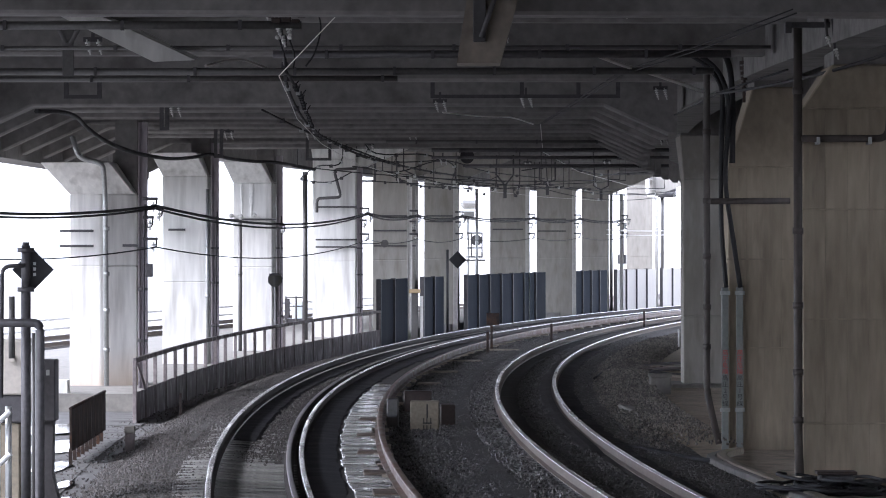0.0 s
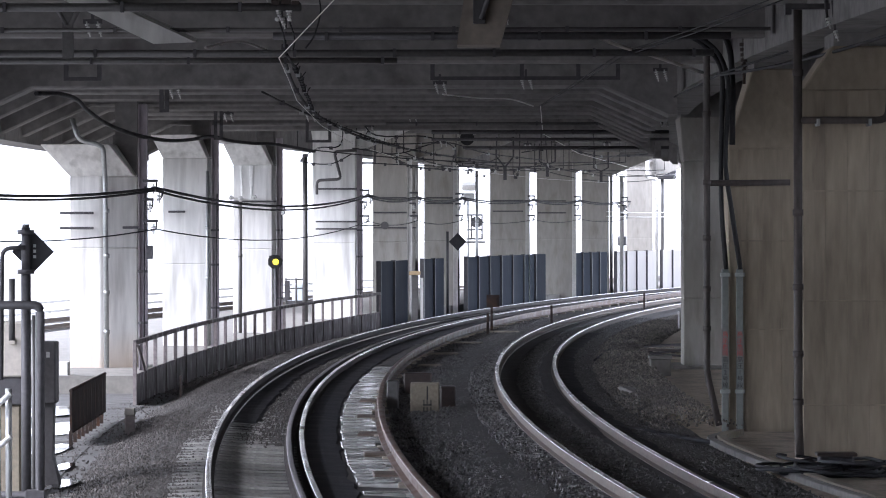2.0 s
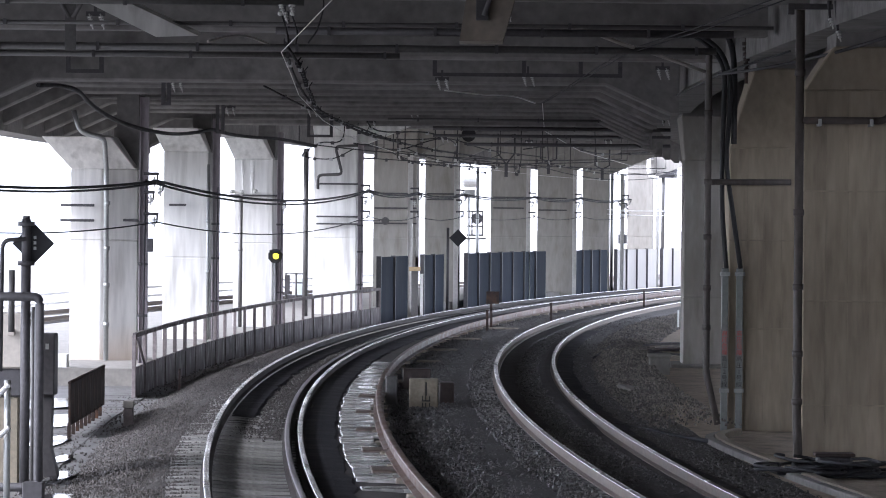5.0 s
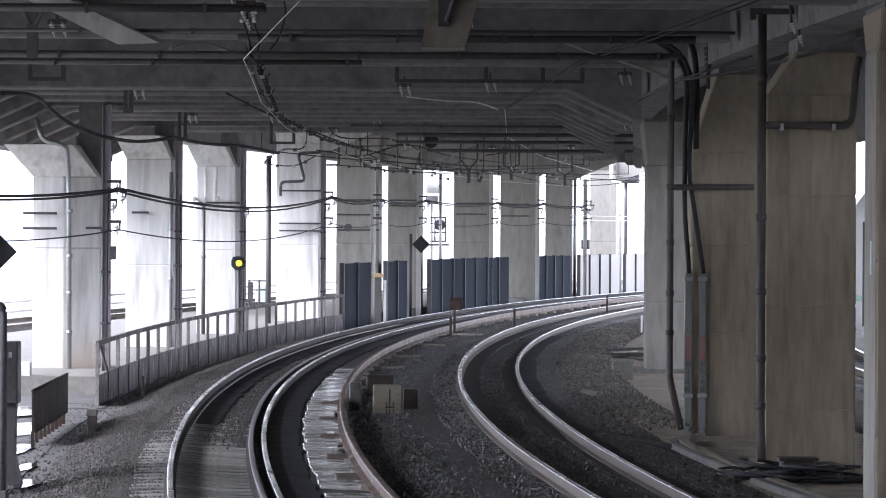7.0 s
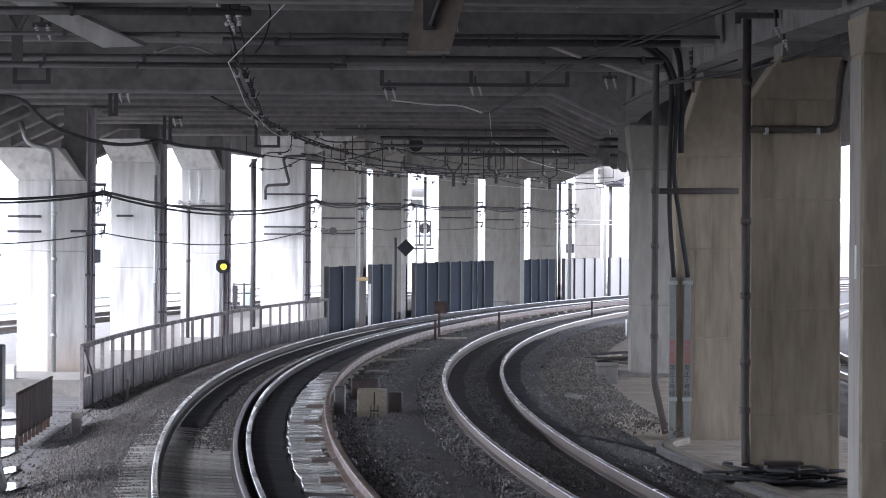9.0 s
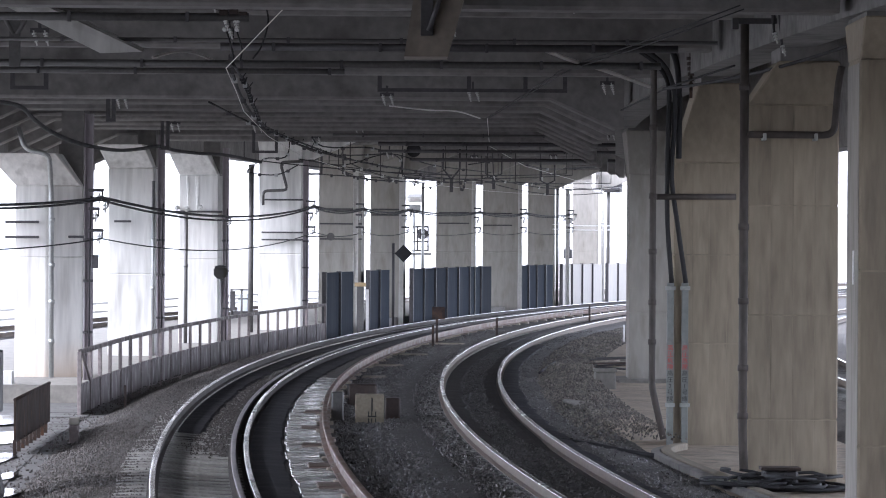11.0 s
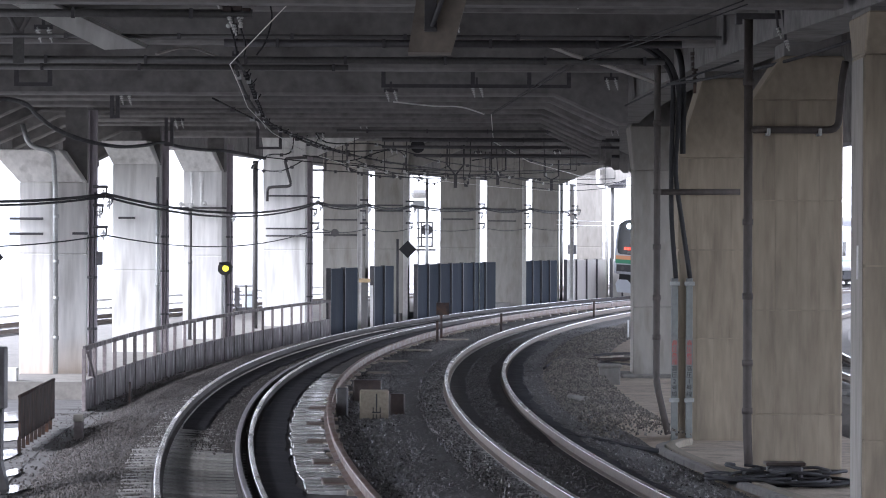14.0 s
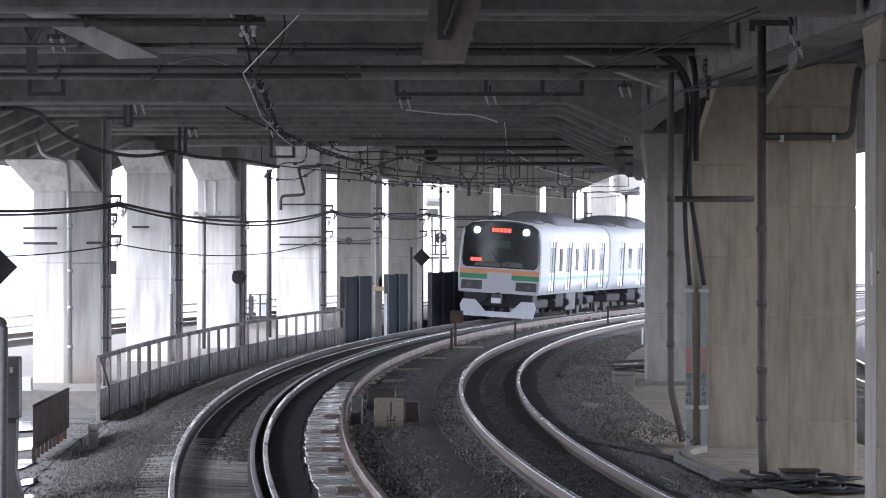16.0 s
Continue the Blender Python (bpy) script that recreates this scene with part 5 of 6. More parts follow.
# ---- beside the walkway: near equipment ----
def low_fence():
    t = thing("low_fence", "low dark brown steel screen on short legs", "fence")
    a, b = Vector((-5.792, 56, 0)), Vector((-5.948, 62.8, 0))
    d = (b - a).normalized()
    n = 9
    for k in range(n):
        p, q = a.lerp(b, k / n), a.lerp(b, (k + 0.96) / n)
        bm = bmesh.new()
        nr = Vector((d.y, -d.x, 0)) * 0.015
        vs = [bm.verts.new(c + sg * nr + Vector((0, 0, z))) for z in (-0.19, 0.41) for c, sg in ((p, -1), (q, -1), (q, 1), (p, 1))]
        for f in ((3, 2, 1, 0), (4, 5, 6, 7), (0, 1, 5, 4), (1, 2, 6, 5), (2, 3, 7, 6), (3, 0, 4, 7)):
            bm.faces.new([vs[i] for i in f])
        part("panel", bm, DARK_BROWN, t)
        part("leg", box(p.x - 0.025, p.x + 0.025, p.y - 0.025, p.y + 0.025, -0.37, -0.15), DARK_BROWN, t)
    part("top_rail", tube([a + Vector((0, 0, 0.42)), b + Vector((0, 0, 0.42))], 0.025, 6), DARK_BROWN, t)
low_fence()
bol = thing("marker_post", "short square concrete marker post in the ballast", "post")
part("shaft", box(-5.293, -5.150, 59, 59.15, -0.45, -0.071, 0.012), FENCE, bol)
part("cap", box(-5.297, -5.146, 58.99, 59.16, -0.071, 0.038, 0.008), KERB, bol, "pale concrete top")


def equipment():
    y = 43.0
    t = thing("pipe_gate", "dark steel pipe frame with rounded corners", "frame")
    part("frame", tube(round_path([(-6.290, y, 1.879), (-4.779, y, 1.879), (-4.779, y, -0.197), (-6.290, y, -0.197)], 0.08), 0.05, 10), STEEL, t)
    part("foot", box(-4.939, -4.718, y - 0.12, y + 0.12, -0.37, -0.135, 0.01), STEEL, t)
    t = thing("sign_mast", "dark flanged steel mast carrying a black diamond sign", "mast")
    x, ym = -5.047, 44.0
    part("pole", tube([(x, ym, -0.4), (x, ym, 2.232)], 0.055, 12), STEEL, t)
    part("upper_pole", tube([(x, ym, 2.232), (x, ym, 2.722)], 0.05, 12), STEEL, t)
    for z in (2.232, 2.672):
        part("flange", tube([(x, ym, z - 0.025), (x, ym, z + 0.025)], 0.095, 14), STEEL, t)
    part("cap", tube([(x, ym, 2.722), (x, ym, 2.760)], 0.04, 8), STEEL, t)
    zc, xc, r = 2.452, -4.978, 0.235
    part("plate", slab_front([(xc - r, zc), (xc, zc - r), (xc + r, zc), (xc, zc + r)], ym + 0.08, ym + 0.1), BLACK, t)
    for dz in (0.05, -0.01, -0.07):
        part("plate_mark", box(xc + 0.005, xc + 0.035, ym + 0.074, ym + 0.08, zc + dz, zc + dz + 0.035), GALV, t)
    part("bent_pipe", tube(round_path([(x, ym - 0.05, 2.502), (-5.305, ym - 0.05, 2.489), (-5.318, ym - 0.05, 1.025)], 0.1), 0.024, 8), STEEL, t)
    part("stub_pipe", tube([(-5.323, 45, 1.437), (-5.323, 45, 2.144)], 0.037, 10), GALV_D, t)
    part("conduit", tube([(-4.883, 43.6, -0.4), (-4.883, 43.6, 1.725)], 0.02, 6), STEEL, t)
    part("conduit", tube([(-4.926, 43.7, -0.4), (-4.926, 43.7, 1.754)], 0.025, 6), GALV_D, t)
    t = thing("equipment_cabinet", "beige steel trackside cabinet with a dark lower part", "cabinet")
    part("body", box(-6.396, -5.252, 45.5, 46.2, 1.001, 1.638, 0.02), CABINET, t)
    part("latch", box(-5.421, -5.343, 45.46, 45.5, 1.384, 1.456, 0.004), CABINET, t)
    part("lower_body", box(-6.396, -5.252, 45.52, 46.2, 0.676, 1.001, 0.02), STEEL, t)
    part("plinth", box(-6.396, -5.291, 45.55, 46.15, -0.4, 0.676, 0.02), PLATE, t)
    part("side_cable", tube([(-5.111, 45.4, -0.35), (-5.111, 45.4, 1.621)], 0.03, 6), BLACK, t)
    t = thing("relay_case", "dark grey relay case on a flared foot", "cabinet")
    part("body", box(-5.237, -5.042, 47, 47.4, 0.630, 1.368, 0.015), STEEL, t)
    part("label_plate", box(-5.150, -5.110, 46.99, 47, 1.180, 1.247), GALV, t)
    part("foot", slab_front([(-5.237, 0.630), (-5.076, 0.630), (-5.089, 0.0), (-4.995, -0.38), (-5.237, -0.38)], 47.05, 47.35), STEEL, t)
    t = thing("handrail", "white painted steel handrail with sloping bars", "handrail")
    for x, top in ((-5.063, 0.911), (-4.944, 1.030)):
        part("post", tube([(x, 41.5, top), (x, 41.5, -0.37)], 0.035, 8), GALV, t)
    for a in (0, 75):
        part("bar", tube([(-5.359, 41.5, 0.585 - a * 0.006), (-4.909, 41.4, 0.988 - a * 0.006)], 0.03, 8), WHITE, t)
    tagged(part("concrete_box", box(-7.929, -7.738, 74.3, 74.7, -0.04, 0.22, 0.01), CONC), "small weathered concrete box on the plinth", "box")


def puddle(x, y, rx, ry, z):
    bm = bmesh.new()
    n = 28
    rnd = random.Random(int(x * 100))
    bm.faces.new([bm.verts.new((x + rx * math.cos(6.2832 * k / n) * rnd.uniform(0.75, 1.1), y + ry * math.sin(6.2832 * k / n) * rnd.uniform(0.8, 1.1), z)) for k in range(n)])
    tagged(part("puddle", bm, WATER), "shallow rain puddle reflecting the bright sky", "puddle", "puddles on the walkway")


equipment()
for x, y, rx, ry in ((-5.324, 50.5, 0.13, 0.9), (-4.955, 47.2, 0.16, 0.9), (-6.377, 60, 0.5, 2.2), (-7.203, 66, 0.6, 2.0), (-5.924, 54.5, 0.3, 1.5), (-4.614, 43.2, 0.25, 0.9)):
    puddle(x, y, rx, ry, -0.326)


# ---- under the deck: wires, hangers, pipes, insulators ----
def hanger(x0, x1, d, zt, zb, label="dark steel hanger frame bolted under the deck"):
    t = thing("hanger", label, "bracket", "hangers under the deck")
    for x in (x0, x1):
        part("leg", box(x - 0.035, x + 0.035, d - 0.035, d + 0.035, zb, zt), STEEL, t)
    part("bar", box(min(x0, x1), max(x0, x1), d - 0.03, d + 0.03, zb, zb + 0.06), STEEL, t)
    return t


hanger(-0.773, 1.659, 66, 6.15, 5.193)
hanger(0.722, 2.337, 66.5, 6.15, 5.212)
hanger(-6.475, -5.952, 62, 6.15, 5.041)
hanger(-5.781, -5.678, 72, 6.15, 4.845)
hanger(-5.592, -5.472, 84, 6.15, 4.618)
hanger(3.187, 3.276, 78, 6.15, 4.870)
hanger(-3.909, -3.394, 90, 6.15, 4.692)
hanger(-3.924, -3.312, 126, 5.6, 4.812)


def pale_bracket():
    t = thing("bracket", "pale perforated steel bracket hanging under the deck", "bracket")
    part("plate", box(-5.482, -5.334, 52, 52.04, 4.958, 6.15, 0.005), GALV_D, t)
    for a in ((-5.675, -5.423), (-5.126, -5.378)):
        part("strut", tube([(a[0], 52.02, 5.849), (a[1], 52.02, 5.389)], 0.035, 6), GALV_D, t)
    t = thing("drop_block", "pale concrete block hanging below the deck with a steel plate", "block")
    part("block", slab_front([(-0.234, 4.652), (0.228, 4.652), (0.408, 5.3), (0.408, 6.15), (-0.132, 6.15), (-0.132, 5.3)], 41.9, 42.65), CONC_H, t)
    part("steel_plate", box(-0.060, 0.072, 41.8, 41.9, 4.870, 6.1, 0.005), STEEL, t)
    part("strut", tube([(0.215, 41.80, 5.467), (0.024, 41.80, 4.917)], 0.03, 6), STEEL, t)
    t = thing("hanging_board", "pale grey slanted panel below the deck", "panel")
    g = bmesh.new()
    vs = [g.verts.new(p) for p in ((-5.407, 48.90, 5.674), (-4.883, 48.90, 5.660), (-3.492, 48.70, 5.008), (-4.007, 48.70, 4.987))]
    up = [g.verts.new(v.co + Vector((0, 0.5, 0.06))) for v in vs]
    g.faces.new(vs); g.faces.new(up[::-1])
    for i in range(4):
        g.faces.new((vs[i], up[i], up[(i + 1) % 4], vs[(i + 1) % 4]))
    bmesh.ops.recalc_face_normals(g, faces=g.faces[:])
    part("panel", g, CONC, t)
pale_bracket()

for d, a, b, z, r, m in ((55.5, -7.485, 3.298, 5.174, 0.05, GALV_D), (49, -6.608, 3.612, 5.176, 0.025, GALV_D), (47, -6.338, -2.108, 5.343, 0.05, GALV_D), (57, -7.687, -1.173, 5.136, 0.04, GALV_D), (52, -2.704, 3.313, 5.240, 0.05, STEEL), (92, -2.155, 4.285, 5.170, 0.035, GALV_D), (98, -1.176, 4.704, 5.123, 0.05, STEEL), (104, -1.248, 4.992, 5.079, 0.04, STEEL), (112, -0.384, 5.376, 5.023, 0.05, STEEL)):
    t = thing("ceiling_pipe", "long dull steel pipe slung across under the deck", "pipe", "pipes under the deck")
    part("pipe", tube([(a, d, z), (b, d, z)], r, 8), m, t)
    k = a + 0.7
    while k < b:
        part("clip", box(k - 0.02, k + 0.02, d - r - 0.015, d + 0.02, z - r - 0.012, z + r + 0.012), STEEL, t)
        k += 1.4


def wire(pts, r, label, material=WIRE_PALE):
    return cable("contact_wire", label, pts, r, material, 6)


wire([(-1.405, 43.90, 5.456), (-2.326, 46.00, 4.695), (-2.503, 52.00, 4.675), (-2.760, 60.00, 4.656), (-3.109, 78.00, 4.758), (-3.264, 102.00, 4.931), (-2.427, 118.00, 4.845), (-0.473, 138.00, 4.778), (2.602, 157.00, 4.731), (5.489, 170.00, 4.730)], 0.0065, "pale zigzag contact wire over the outer track")
for d in (-0.02, 0.02):
    wire([(3.35 + d, 42.0, 5.2 - d), (2.64 + d, 49.0, 5.14 - d), (2.06 + d, 57.0, 5.21 - d), (1.246 + d, 80.0, 5.2)], 0.0075, "dark doubled wire over the inner track", BLACK)
wire([(1.246, 80.00, 5.200), (1.647, 102.00, 5.179), (3.067, 122.00, 5.058), (5.320, 140.00, 4.909), (7.513, 152.00, 4.817)], 0.008, "pale contact wire over the inner track")
wire([(4.056, 52.00, 5.032), (3.510, 57.00, 4.948), (3.456, 72.00, 5.061)], 0.014, "thin wire slung between the piers", BLACK)
wire(sag((3.368, 56.00, 4.877), (5.362, 46.00, 5.168), 0.1), 0.022, "dark wire slung across the inner piers", BLACK)
wire(smooth_path([(-3.872, 56.00, 5.277), (-3.615, 57.00, 5.404), (-3.389, 58.00, 5.436), (-3.120, 60.00, 5.376)]), 0.02, "dull sheathed wire under the deck", WIRE_DULL)
wire(smooth_path([(1.174, 52.00, 5.299), (1.522, 53.00, 5.289), (2.011, 55.00, 5.230), (2.573, 57.00, 5.176), (3.281, 58.00, 4.988)]), 0.028, "dull sheathed wire under the deck", WIRE_DULL)
wire(smooth_path([(-0.640, 70.00, 5.095), (0.062, 72.00, 5.092), (0.592, 74.00, 5.138), (1.070, 78.00, 5.137)]), 0.014, "thin dark wire under the deck")
for k, pts in enumerate(([(-2.457, 50.00, 5.370), (-3.051, 63.00, 5.259), (-3.301, 76.00, 5.085), (-3.243, 86.00, 5.033), (-2.771, 100.00, 4.987), (-1.464, 122.00, 5.058), (0.953, 145.00, 5.133)], [(-3.950, 72.00, 5.216), (-3.589, 80.00, 5.097), (-3.207, 92.00, 5.065), (-2.760, 105.00, 5.027), (-1.664, 112.00, 5.151), (-0.742, 118.00, 5.402)], [(-3.584, 112.00, 5.023), (-2.469, 120.00, 5.019), (-1.115, 122.00, 5.407), (0.297, 130.00, 5.214), (2.453, 148.00, 5.311)], [(-2.661, 96.00, 5.073), (-1.397, 104.00, 5.153), (-0.742, 118.00, 5.149), (-0.882, 126.00, 4.776)], [(1.303, 120.00, 5.054), (2.607, 125.00, 5.295), (4.166, 135.00, 5.215), (6.320, 140.00, 5.409)], [(-3.834, 110.00, 5.107), (-4.463, 110.00, 4.982), (-5.203, 116.00, 4.742), (-4.375, 116.00, 4.643), (-3.712, 116.00, 4.941)])):
    if k in (3, 5):
        pts = [(pts[0][0], pts[0][1], 6.2), *pts]
    line = smooth_path(pts)
    w = wire(line, 0.026 if k == 0 else 0.018, "dark catenary wire tangled below the deck", BLACK)
    for i in range(3, len(line) - 2, 3):
        p = line[i]
        part("clamp", box(p.x - 0.05, p.x + 0.05, p.y - 0.03, p.y + 0.03, p.z - 0.06, p.z + 0.03, 0.01), STEEL if i % 2 else GALV, w)


def ins_pair(p, label="pair of white porcelain insulators on a dark bracket"):
    p = Vector(p)
    t = thing("insulator_pair", label, "insulator", "insulators under the deck")
    k = p.y / 60
    part("bracket", box(p.x - 0.12, p.x + 0.12, p.y, p.y + 0.05, p.z + 0.12, p.z + 0.18), STEEL, t)
    part("stem", box(p.x - 0.02, p.x + 0.02, p.y + 0.01, p.y + 0.05, p.z + 0.15, max(p.z + 0.3, 5.3)), STEEL, t)
    for dx in (-0.07, 0.07):
        insulator(t, (p.x + dx, p.y, p.z + 0.12), 0.032, 4, (0.25, 0, -1))


for p in ((-4.886, 50.00, 5.184), (-5.467, 71.00, 5.099), (-5.455, 86.00, 5.094), (-0.670, 68.00, 5.075), (0.806, 68.00, 5.153), (0.257, 50.00, 5.327), (3.027, 66.00, 5.212), (-2.716, 98.00, 5.123), (-1.564, 92.00, 5.262), (1.657, 100.00, 5.173), (3.681, 114.00, 5.065), (1.450, 118.00, 5.115), (0.086, 100.00, 5.173), (4.191, 90.00, 5.078), (-1.024, 112.00, 5.103), (-3.673, 86.00, 5.094), (3.585, 102.00, 5.135)):
    ins_pair(p)
for p in ((-2.390, 47.00, 5.316), (-2.269, 47.00, 5.303), (-2.347, 47.20, 5.220), (4.268, 48.50, 5.276), (4.365, 48.50, 5.123), (-2.491, 46.00, 5.471), (1.682, 46.00, 5.484), (3.767, 128.00, 4.809), (2.213, 128.00, 4.846), (-2.551, 124.00, 4.885)):
    p = Vector(p)
    t = thing("insulator_cluster", "porcelain insulator hung from a dark rod", "insulator", "insulators under the deck")
    part("rod", tube([p, (p.x - 0.1, p.y, 6.2)], 0.018, 6), STEEL, t)
    insulator(t, p, 0.032, 3, (0.3, -0.2, -1))
t = thing("insulator_stack", "brown ribbed insulator standing before a pier head", "insulator")
insulator(t, (3.913, 58.40, 5.446), 0.07, 7, (0, 0, -1), STEEL_B)
part("stem", tube([(3.913, 58.40, 5.488), (3.913, 58.40, 5.822)], 0.02, 6), STEEL, t)
t = thing("steel_beam", "dark steel bar with clamped ends across a pier head", "beam")
part("bar", box(3.772, 4.796, 48.75, 48.85, 5.403, 5.473, 0.005), STEEL, t)
part("end_clamp", box(4.685, 4.796, 48.7, 48.9, 5.403, 5.543, 0.005), STEEL, t)
part("end_clamp", box(3.772, 3.848, 48.7, 48.9, 5.334, 5.473, 0.005), STEEL, t)
part("rod", tube([(4.303, 48.90, 5.451), (4.303, 48.90, 5.870)], 0.03, 6), STEEL, t)

# ---- beyond the outer piers: open daylight ----
def outside():
    t = thing("white_railing", "white steel railing along a track in the open", "railing")
    for z in (0.42, 0.12, -0.16):
        part("rail", sweep([(-13.0, z), (-12.92, z), (-12.92, z + 0.07), (-13.0, z + 0.07)], 40, 260, 4), WHITE, t)
    for k in range(36):
        p = on(45 + 6 * k, -12.96, 0)
        part("post", box(p.x - 0.05, p.x + 0.05, p.y - 0.05, p.y + 0.05, -0.65, 0.5), WHITE, t)
    tagged(part("low_wall", sweep([(-11.2, -0.7), (-10.9, -0.7), (-10.9, -0.2), (-11.2, -0.2)], 60, 260, 4), CONC_C), "low dark concrete wall beside the open track", "wall", kind="structure")
    for k, (x, y, w, d, h, m) in enumerate(((-44, 420, 22, 18, 3.2, GREY_BLUE), (-33, 480, 9, 12, 6.0, PALE_WALL), (-14.5, 400, 4, 10, 2.6, GREY_BLUE), (-60, 520, 16, 14, 9, PALE_WALL), (-90, 560, 20, 16, 12, PALE_WALL))):
        b = thing("building", "pale hazy building in the bright distance", "building", "distant buildings")
        part("wall", box(x - w / 2, x + w / 2, y, y + d, -1, h), m, b)
        part("roof", box(x - w / 2 - 0.3, x + w / 2 + 0.3, y - 0.3, y + d + 0.3, h, h + 0.4), PALE_WALL, b)
        for i in range(int(w / 3)):
            part("window", box(x - w / 2 + 0.8 + 3 * i, x - w / 2 + 2.4 + 3 * i, y - 0.05, y, h * 0.35, h * 0.7), GREY_BLUE, b)
outside()


# ---- more small things among the outer piers ----
t = thing("relay_post", "weathered white post with a yellow cap between barrier panels", "post")
part("post", box(-2.246, -2.021, 131, 131.2, -0.4, 1.210, 0.01), GALV_D, t)
part("cap", box(-2.321, -1.946, 130.95, 131.25, 1.210, 1.341, 0.01), TAN, t)
part("second_post", box(-1.954, -1.860, 131.5, 131.6, -0.4, 1.110), WHITE, t)
for p in ((2.593, 150.00, 5.218), (5.091, 165.00, 5.189), (0.920, 140.00, 4.969)):
    p = Vector(p)
    t = thing("forked_hanger", "dark forked steel hanger below the deck", "bracket", "forked hangers")
    part("stem", box(p.x - 0.06, p.x + 0.06, p.y, p.y + 0.1, p.z - 0.5, p.z), STEEL, t)
    for sx in (-1, 1):
        part("prong", tube([(p.x, p.y + 0.05, p.z - 0.05), (p.x + sx * 0.3, p.y + 0.05, 5.3), (p.x + sx * 0.3, p.y + 0.05, 6.2)], 0.035, 6), STEEL, t)
for p in ((-6.572, 104.80, 3.570), (-6.318, 104.80, 3.540), (-5.959, 104.80, 3.570)):
    t = thing("wall_insulator", "white round insulator on a pier bracket", "insulator", "wall insulators")
    insulator(t, p, 0.07, 2, (0, -1, -0.2))
    part("stem", tube([p, (p[0], 106, p[2])], 0.02, 6), STEEL, t)
bars_on(-6.690, -5.385, 105.38, (3.467,))
t = thing("service_platform", "grey steel service platform with railings in the open", "platform")
part("deck", box(-7.371, -6.557, 150, 152, -0.139, 0.032), STEEL, t)
for x in (-7.329, -6.943, -6.600):
    part("post", tube([(x, 150, -0.6), (x, 150, 0.889)], 0.04, 6), GALV_D, t)
for z in (0.846, 0.504):
    part("rail", tube([(-7.371, 150, z), (-6.557, 150, z)], 0.03, 6), GALV_D, t)
part("cabinet", box(-7.114, -6.729, 150.5, 151.2, -0.011, 0.675, 0.02), GREY_BLUE, t)
tagged(part("stake", box(-5.386, -5.345, 71, 71.06, -0.45, 0.089), STEEL_B), "short rusty stake at the foot of the fence", "stake")
LIME = mat("white_lime_deposit", (0.7, 0.7, 0.67), 0.8, vary=0.15, bump=0.2)
def ribbon(x0, y, zt, zb, w, material, label, thick):
    """A ragged run down a pier face that thins towards its foot."""
    bm, rows, n = bmesh.new(), [], 22
    for i in range(n + 1):
        u = i / n
        z = zt + (zb - zt) * u
        c = x0 + 0.018 * noise.noise(Vector((x0 * 7, z * 2.2, 0)))
        h = 0.5 * w * (1 - 0.65 * u) * (0.75 + 0.6 * noise.noise(Vector((x0 * 5, z * 5, 4)))) + 0.006
        rows.append([bm.verts.new((c - h, y, z)), bm.verts.new((c - h * 0.5, y - thick, z)), bm.verts.new((c + h * 0.5, y - thick, z)), bm.verts.new((c + h, y, z))])
    for p, q in zip(rows, rows[1:]):
        for k in range(3):
            bm.faces.new((p[k], p[k + 1], q[k + 1], q[k]))
    tagged(part("lime_run", bm, material), label, "stain", "lime runs")


for x0, y, zt, zb, w in ((-6.33, 105.385, 4.42, 3.6, 0.09), (-6.08, 105.385, 4.42, 3.5, 0.12)):
    ribbon(x0, y, zt, zb, w, LIME, "white lime run down the face of a pier", 0.006)


# ---- the thicket of small wires before the far piers ----
rnd = random.Random(21)
for k in range(14):
    s0 = rnd.uniform(100, 150)
    s1 = s0 + rnd.uniform(12, 26)
    o0, o1 = rnd.uniform(-3.6, 2.0), rnd.uniform(-3.6, 5.0)
    z0, z1 = rnd.uniform(4.75, 5.15), rnd.uniform(4.75, 5.15)
    line = [on(s0, o0, 6.16)] + sag(on(s0, o0, z0), on(s1, o1, z1), rnd.uniform(0.1, 0.4), 10) + [on(s1, o1, 6.16)]
    w = cable("span_wire", "thin dark span wire with clamps below the deck", line, 0.015, BLACK, 5, "span wires")
    for i in range(2, 10, 2):
        p = line[i]
        part("clamp", box(p.x - 0.04, p.x + 0.04, p.y - 0.03, p.y + 0.03, p.z - 0.07, p.z + 0.03, 0.01), PORCELAIN if k % 3 == 0 else STEEL, w)


# ---- in the open at the far end ----
t = thing("standpipe", "dark steel standpipe with a round foot before a far pier", "pipe")
part("pipe", tube([(6.578, 182.00, 4.927), (6.578, 182.00, 2.275)], 0.09, 10), GALV_D, t)
part("bulb", tube([(6.574, 181.90, 2.405), (6.574, 181.90, 2.327), (6.574, 181.90, 2.067), (6.574, 181.90, 1.989)], 0.2, 14), STEEL, t)
part("post", tube([(6.578, 182.00, 1.989), (6.578, 182, -0.5)], 0.07, 8), GALV_D, t)
part("arm", tube([(6.341, 181.90, 3.756), (6.808, 181.90, 3.756)], 0.04, 6), STEEL, t)
part("arm", tube([(6.341, 181.90, 3.886), (6.808, 181.90, 3.574)], 0.035, 6), STEEL, t)
drainpipe("pale drainpipe bent under the head of a far pier", [(8.029, 188.60, 6.032), (8.029, 188.60, 5.224), (8.352, 188.60, 5.116), (8.460, 188.60, 5.116), (8.460, 188.6, -0.4)], 0.09, MAST_PALE, [(8.460, 188.60, 3.661)])
t = thing("hung_tank", "dark rounded steel drum held high beside a far pier", "tank")
part("drum", tube([(9.306, 198.00, 6.199), (9.306, 198.00, 6.086), (9.306, 198.00, 5.407), (9.306, 198.00, 5.237)], 0.55, 18), STEEL, t)
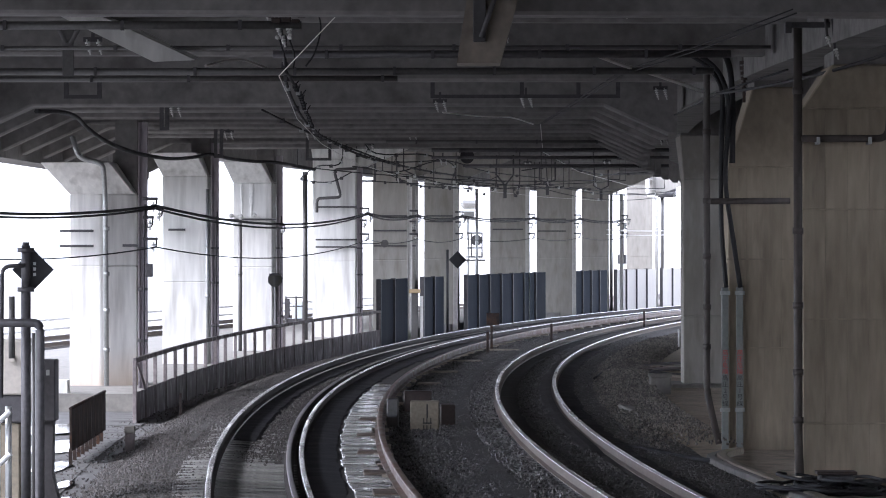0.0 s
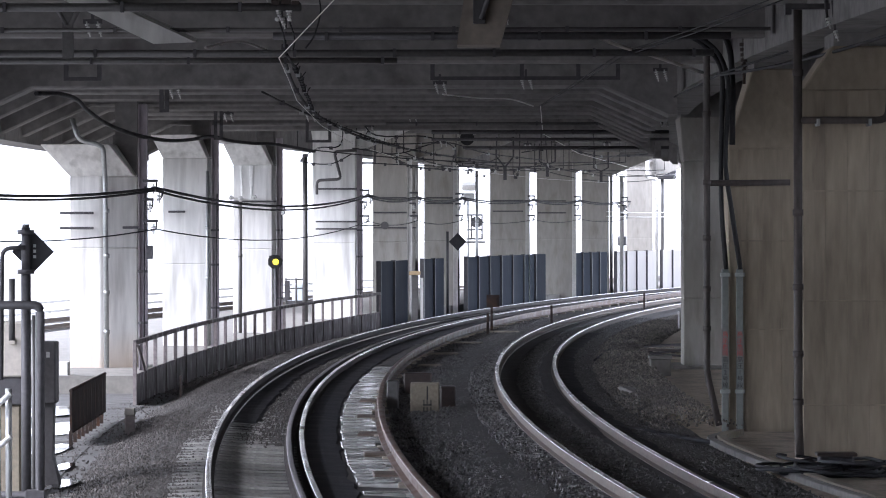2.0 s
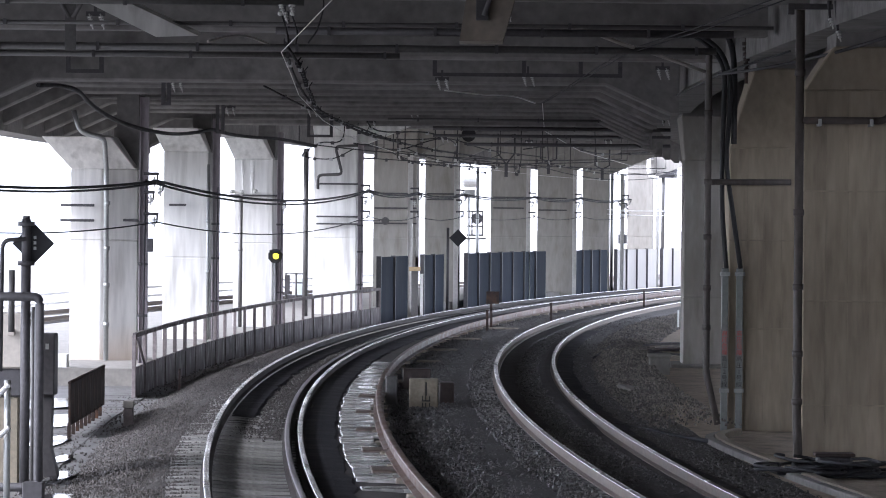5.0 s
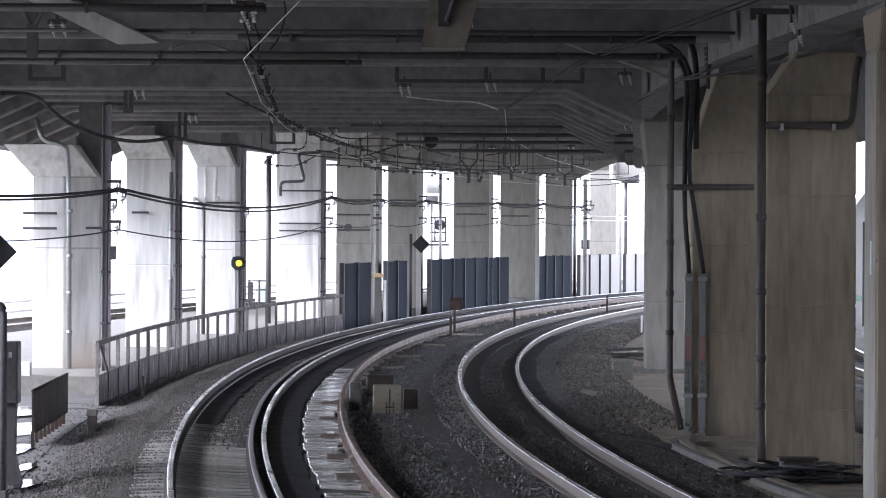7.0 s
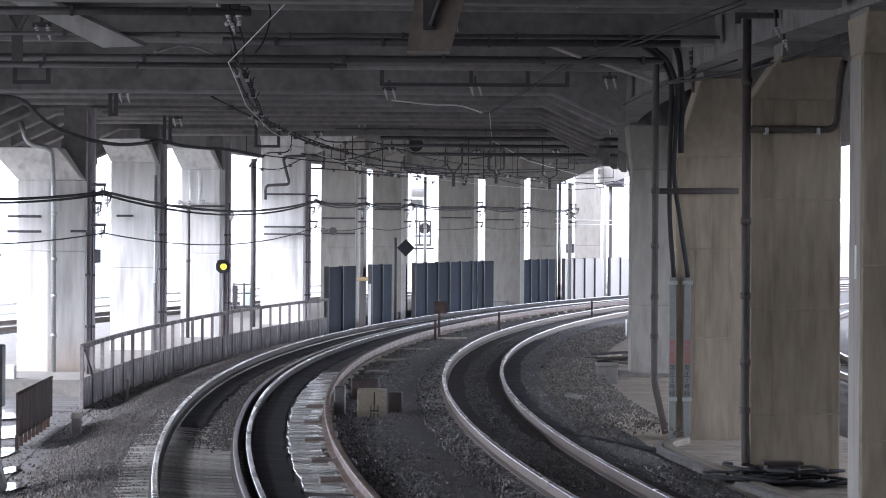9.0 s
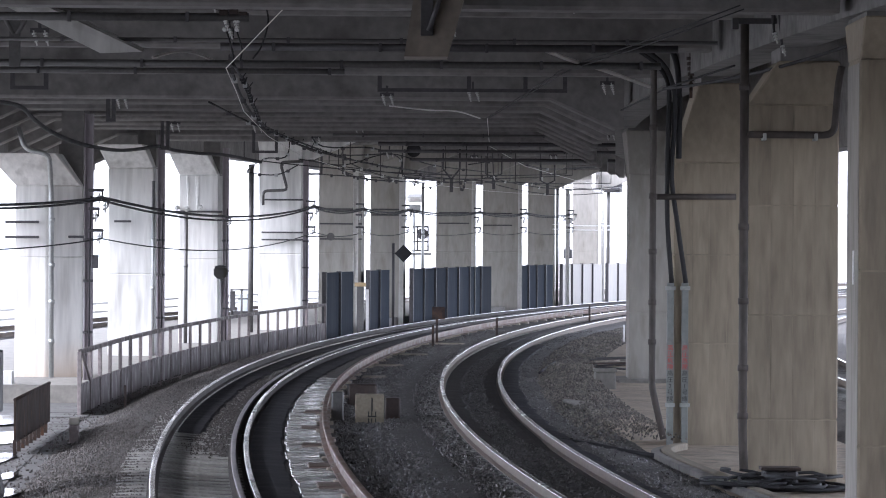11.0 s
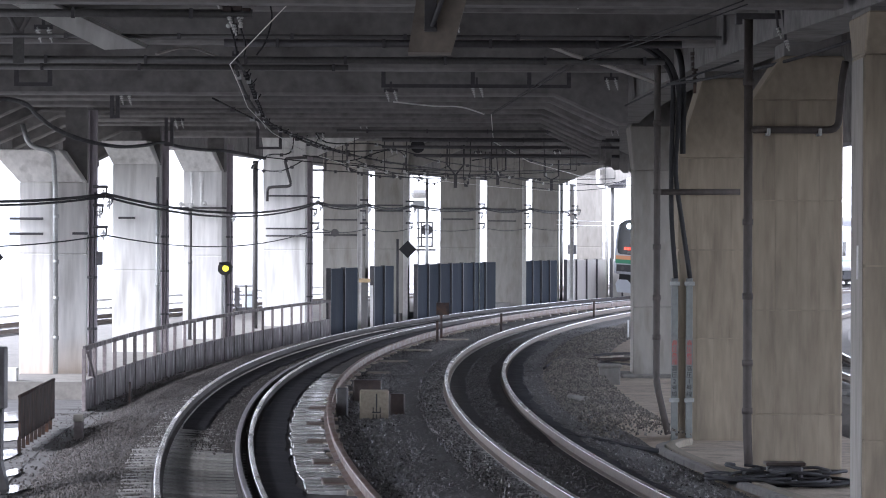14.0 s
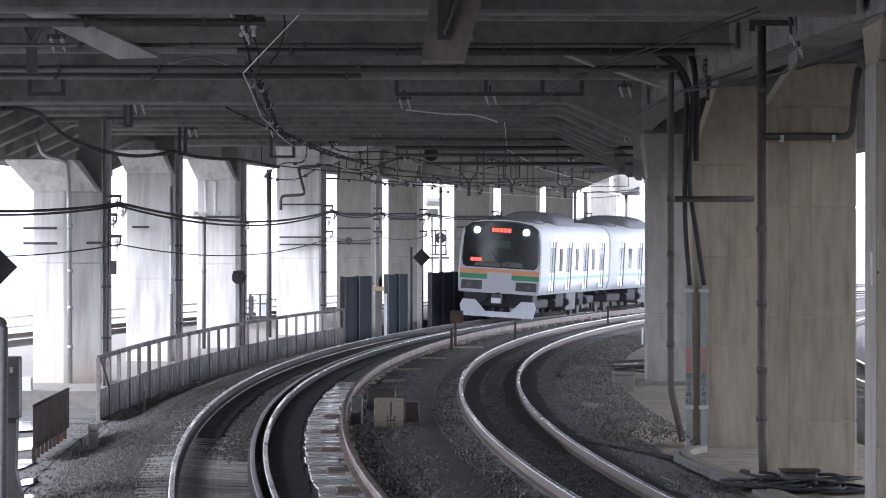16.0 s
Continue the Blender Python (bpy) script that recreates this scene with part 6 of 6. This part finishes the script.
part("post", tube([(9.165, 198.00, 5.237), (9.165, 198.00, 4.276), (9.165, 198, -0.6)], 0.09, 8), GALV_D, t)
part("hanger", tube([(9.306, 198.00, 6.199), (9.306, 198, 6.3)], 0.06, 6), STEEL, t)


def clamp_cluster():
    """White bulbs and black clamps where the near wires meet."""
    t = thing("wire_clamp", "black wire clamps with four white porcelain bulbs under the deck", "insulator")
    c = Vector((-2.31, 47.0, 5.27))
    for dx, dz in ((-0.07, 0.03), (0.07, 0.03), (-0.085, -0.07), (0.06, -0.07)):
        bm = bmesh.new()
        bmesh.ops.create_uvsphere(bm, u_segments=12, v_segments=8, radius=0.03, matrix=Matrix.Translation(c + Vector((dx, 0, dz))))
        part("bulb", bm, PORCELAIN, t, smooth=True)
    for dx, dz in ((-0.1, 0.12), (0.02, 0.14), (0.13, 0.1), (0.2, 0.2), (-0.18, 0.2)):
        part("clamp", box(c.x + dx - 0.055, c.x + dx + 0.055, c.y - 0.04, c.y + 0.05, c.z + dz - 0.04, c.z + dz + 0.04, 0.012), STEEL_B, t)
    for pts in (((-0.18, 0.2), (-0.35, 0.38), (-0.5, 0.5), (-0.55, 0.9)), ((0.2, 0.2), (0.35, 0.3), (0.42, 0.45), (0.36, 0.9)), ((0.13, 0.1), (0.0, 0.12), (-0.1, 0.12), (-0.18, 0.2))):
        part("strand", tube(smooth_path([c + Vector((x, 0.03, z)) for x, z in pts]), 0.02, 6), BLACK, t)
    for pts in (((0.36, 0.35), (0.43, 0.05), (0.36, -0.25), (0.25, -0.42)), ((-0.06, -0.1), (0.0, -0.3), (0.02, -0.45)), ((0.06, -0.1), (0.12, -0.3), (0.1, -0.45))):
        part("loop", tube(smooth_path([c + Vector((x, 0.0, z)) for x, z in pts]), 0.011, 6), BLACK, t)
    insulator(t, c + Vector((-0.36, 0, 0.4)), 0.05, 3, (0.9, 0, -0.7))


clamp_cluster()
# black hardware strung along the contact wire of the outer track
rnd = random.Random(33)
line = smooth_path([(-2.32, 47.5, 4.82), (-2.36, 52.0, 4.72), (-2.6, 60.0, 4.72), (-2.95, 74.0, 4.8), (-2.75, 92.0, 4.93), (-2.2, 108.0, 4.98), (-1.2, 124.0, 5.02)], 8)
w = cable("messenger_wire", "black messenger wire hung with clamps over the outer track", line, 0.02, BLACK, 6)
for i in range(5, len(line) - 1):
    p = line[i]
    part("clamp", box(p.x - 0.028, p.x + 0.028, p.y - 0.05, p.y + 0.05, p.z - rnd.uniform(0.02, 0.055), p.z + rnd.uniform(0.01, 0.04), 0.008), GALV if i % 7 == 0 else BLACK, w)
    if i % 2:
        part("rod", tube([p, p + Vector((rnd.uniform(-0.07, 0.07), 0.1, rnd.uniform(0.04, 0.12)))], 0.008, 5), BLACK, w)

# rubbish on the bank beside the inner track
cx, cy = 4.62, 94.0
for k in range(11):
    l, a = rnd.uniform(0.7, 1.5), rnd.uniform(50, 105)
    b = tagged(part("stick", box(-0.03, 0.03, -l / 2, l / 2, 0, 0.045, 0.008), (SUPPORT, STEEL, KERB, STEEL_B)[k % 4]), "weathered stick in a tangle on the ballast bank", "timber", "tangle of sticks")
    b.matrix_basis = pose(cx + rnd.uniform(-0.35, 0.35), cy + rnd.uniform(-1.5, 1.5), -0.3 + 0.022 * k, rnd.uniform(-6, 6), 0, a)
tagged(part("old_cable", tube(smooth_path([(1.95, 57.6, -0.17), (2.45, 56.6, -0.2), (2.9, 55.9, -0.26), (3.45, 54.9, -0.29)]), 0.035, 6), BLACK), "black cable lying over the ballast", "cable")
slab = tagged(part("broken_slab", box(-0.35, 0.35, -1.2, 1.2, 0, 0.07, 0.02), KERB), "broken concrete slab half sunk in the bank", "slab")
slab.matrix_basis = pose(3.0, 70.0, -0.26, 2, 6, 8)
tagged(part("pier_footing", box(4.2, 5.9, 85.9, 88.2, -0.6, -0.26, 0.03), KERB), "low concrete footing under a pier", "footing")

motions()
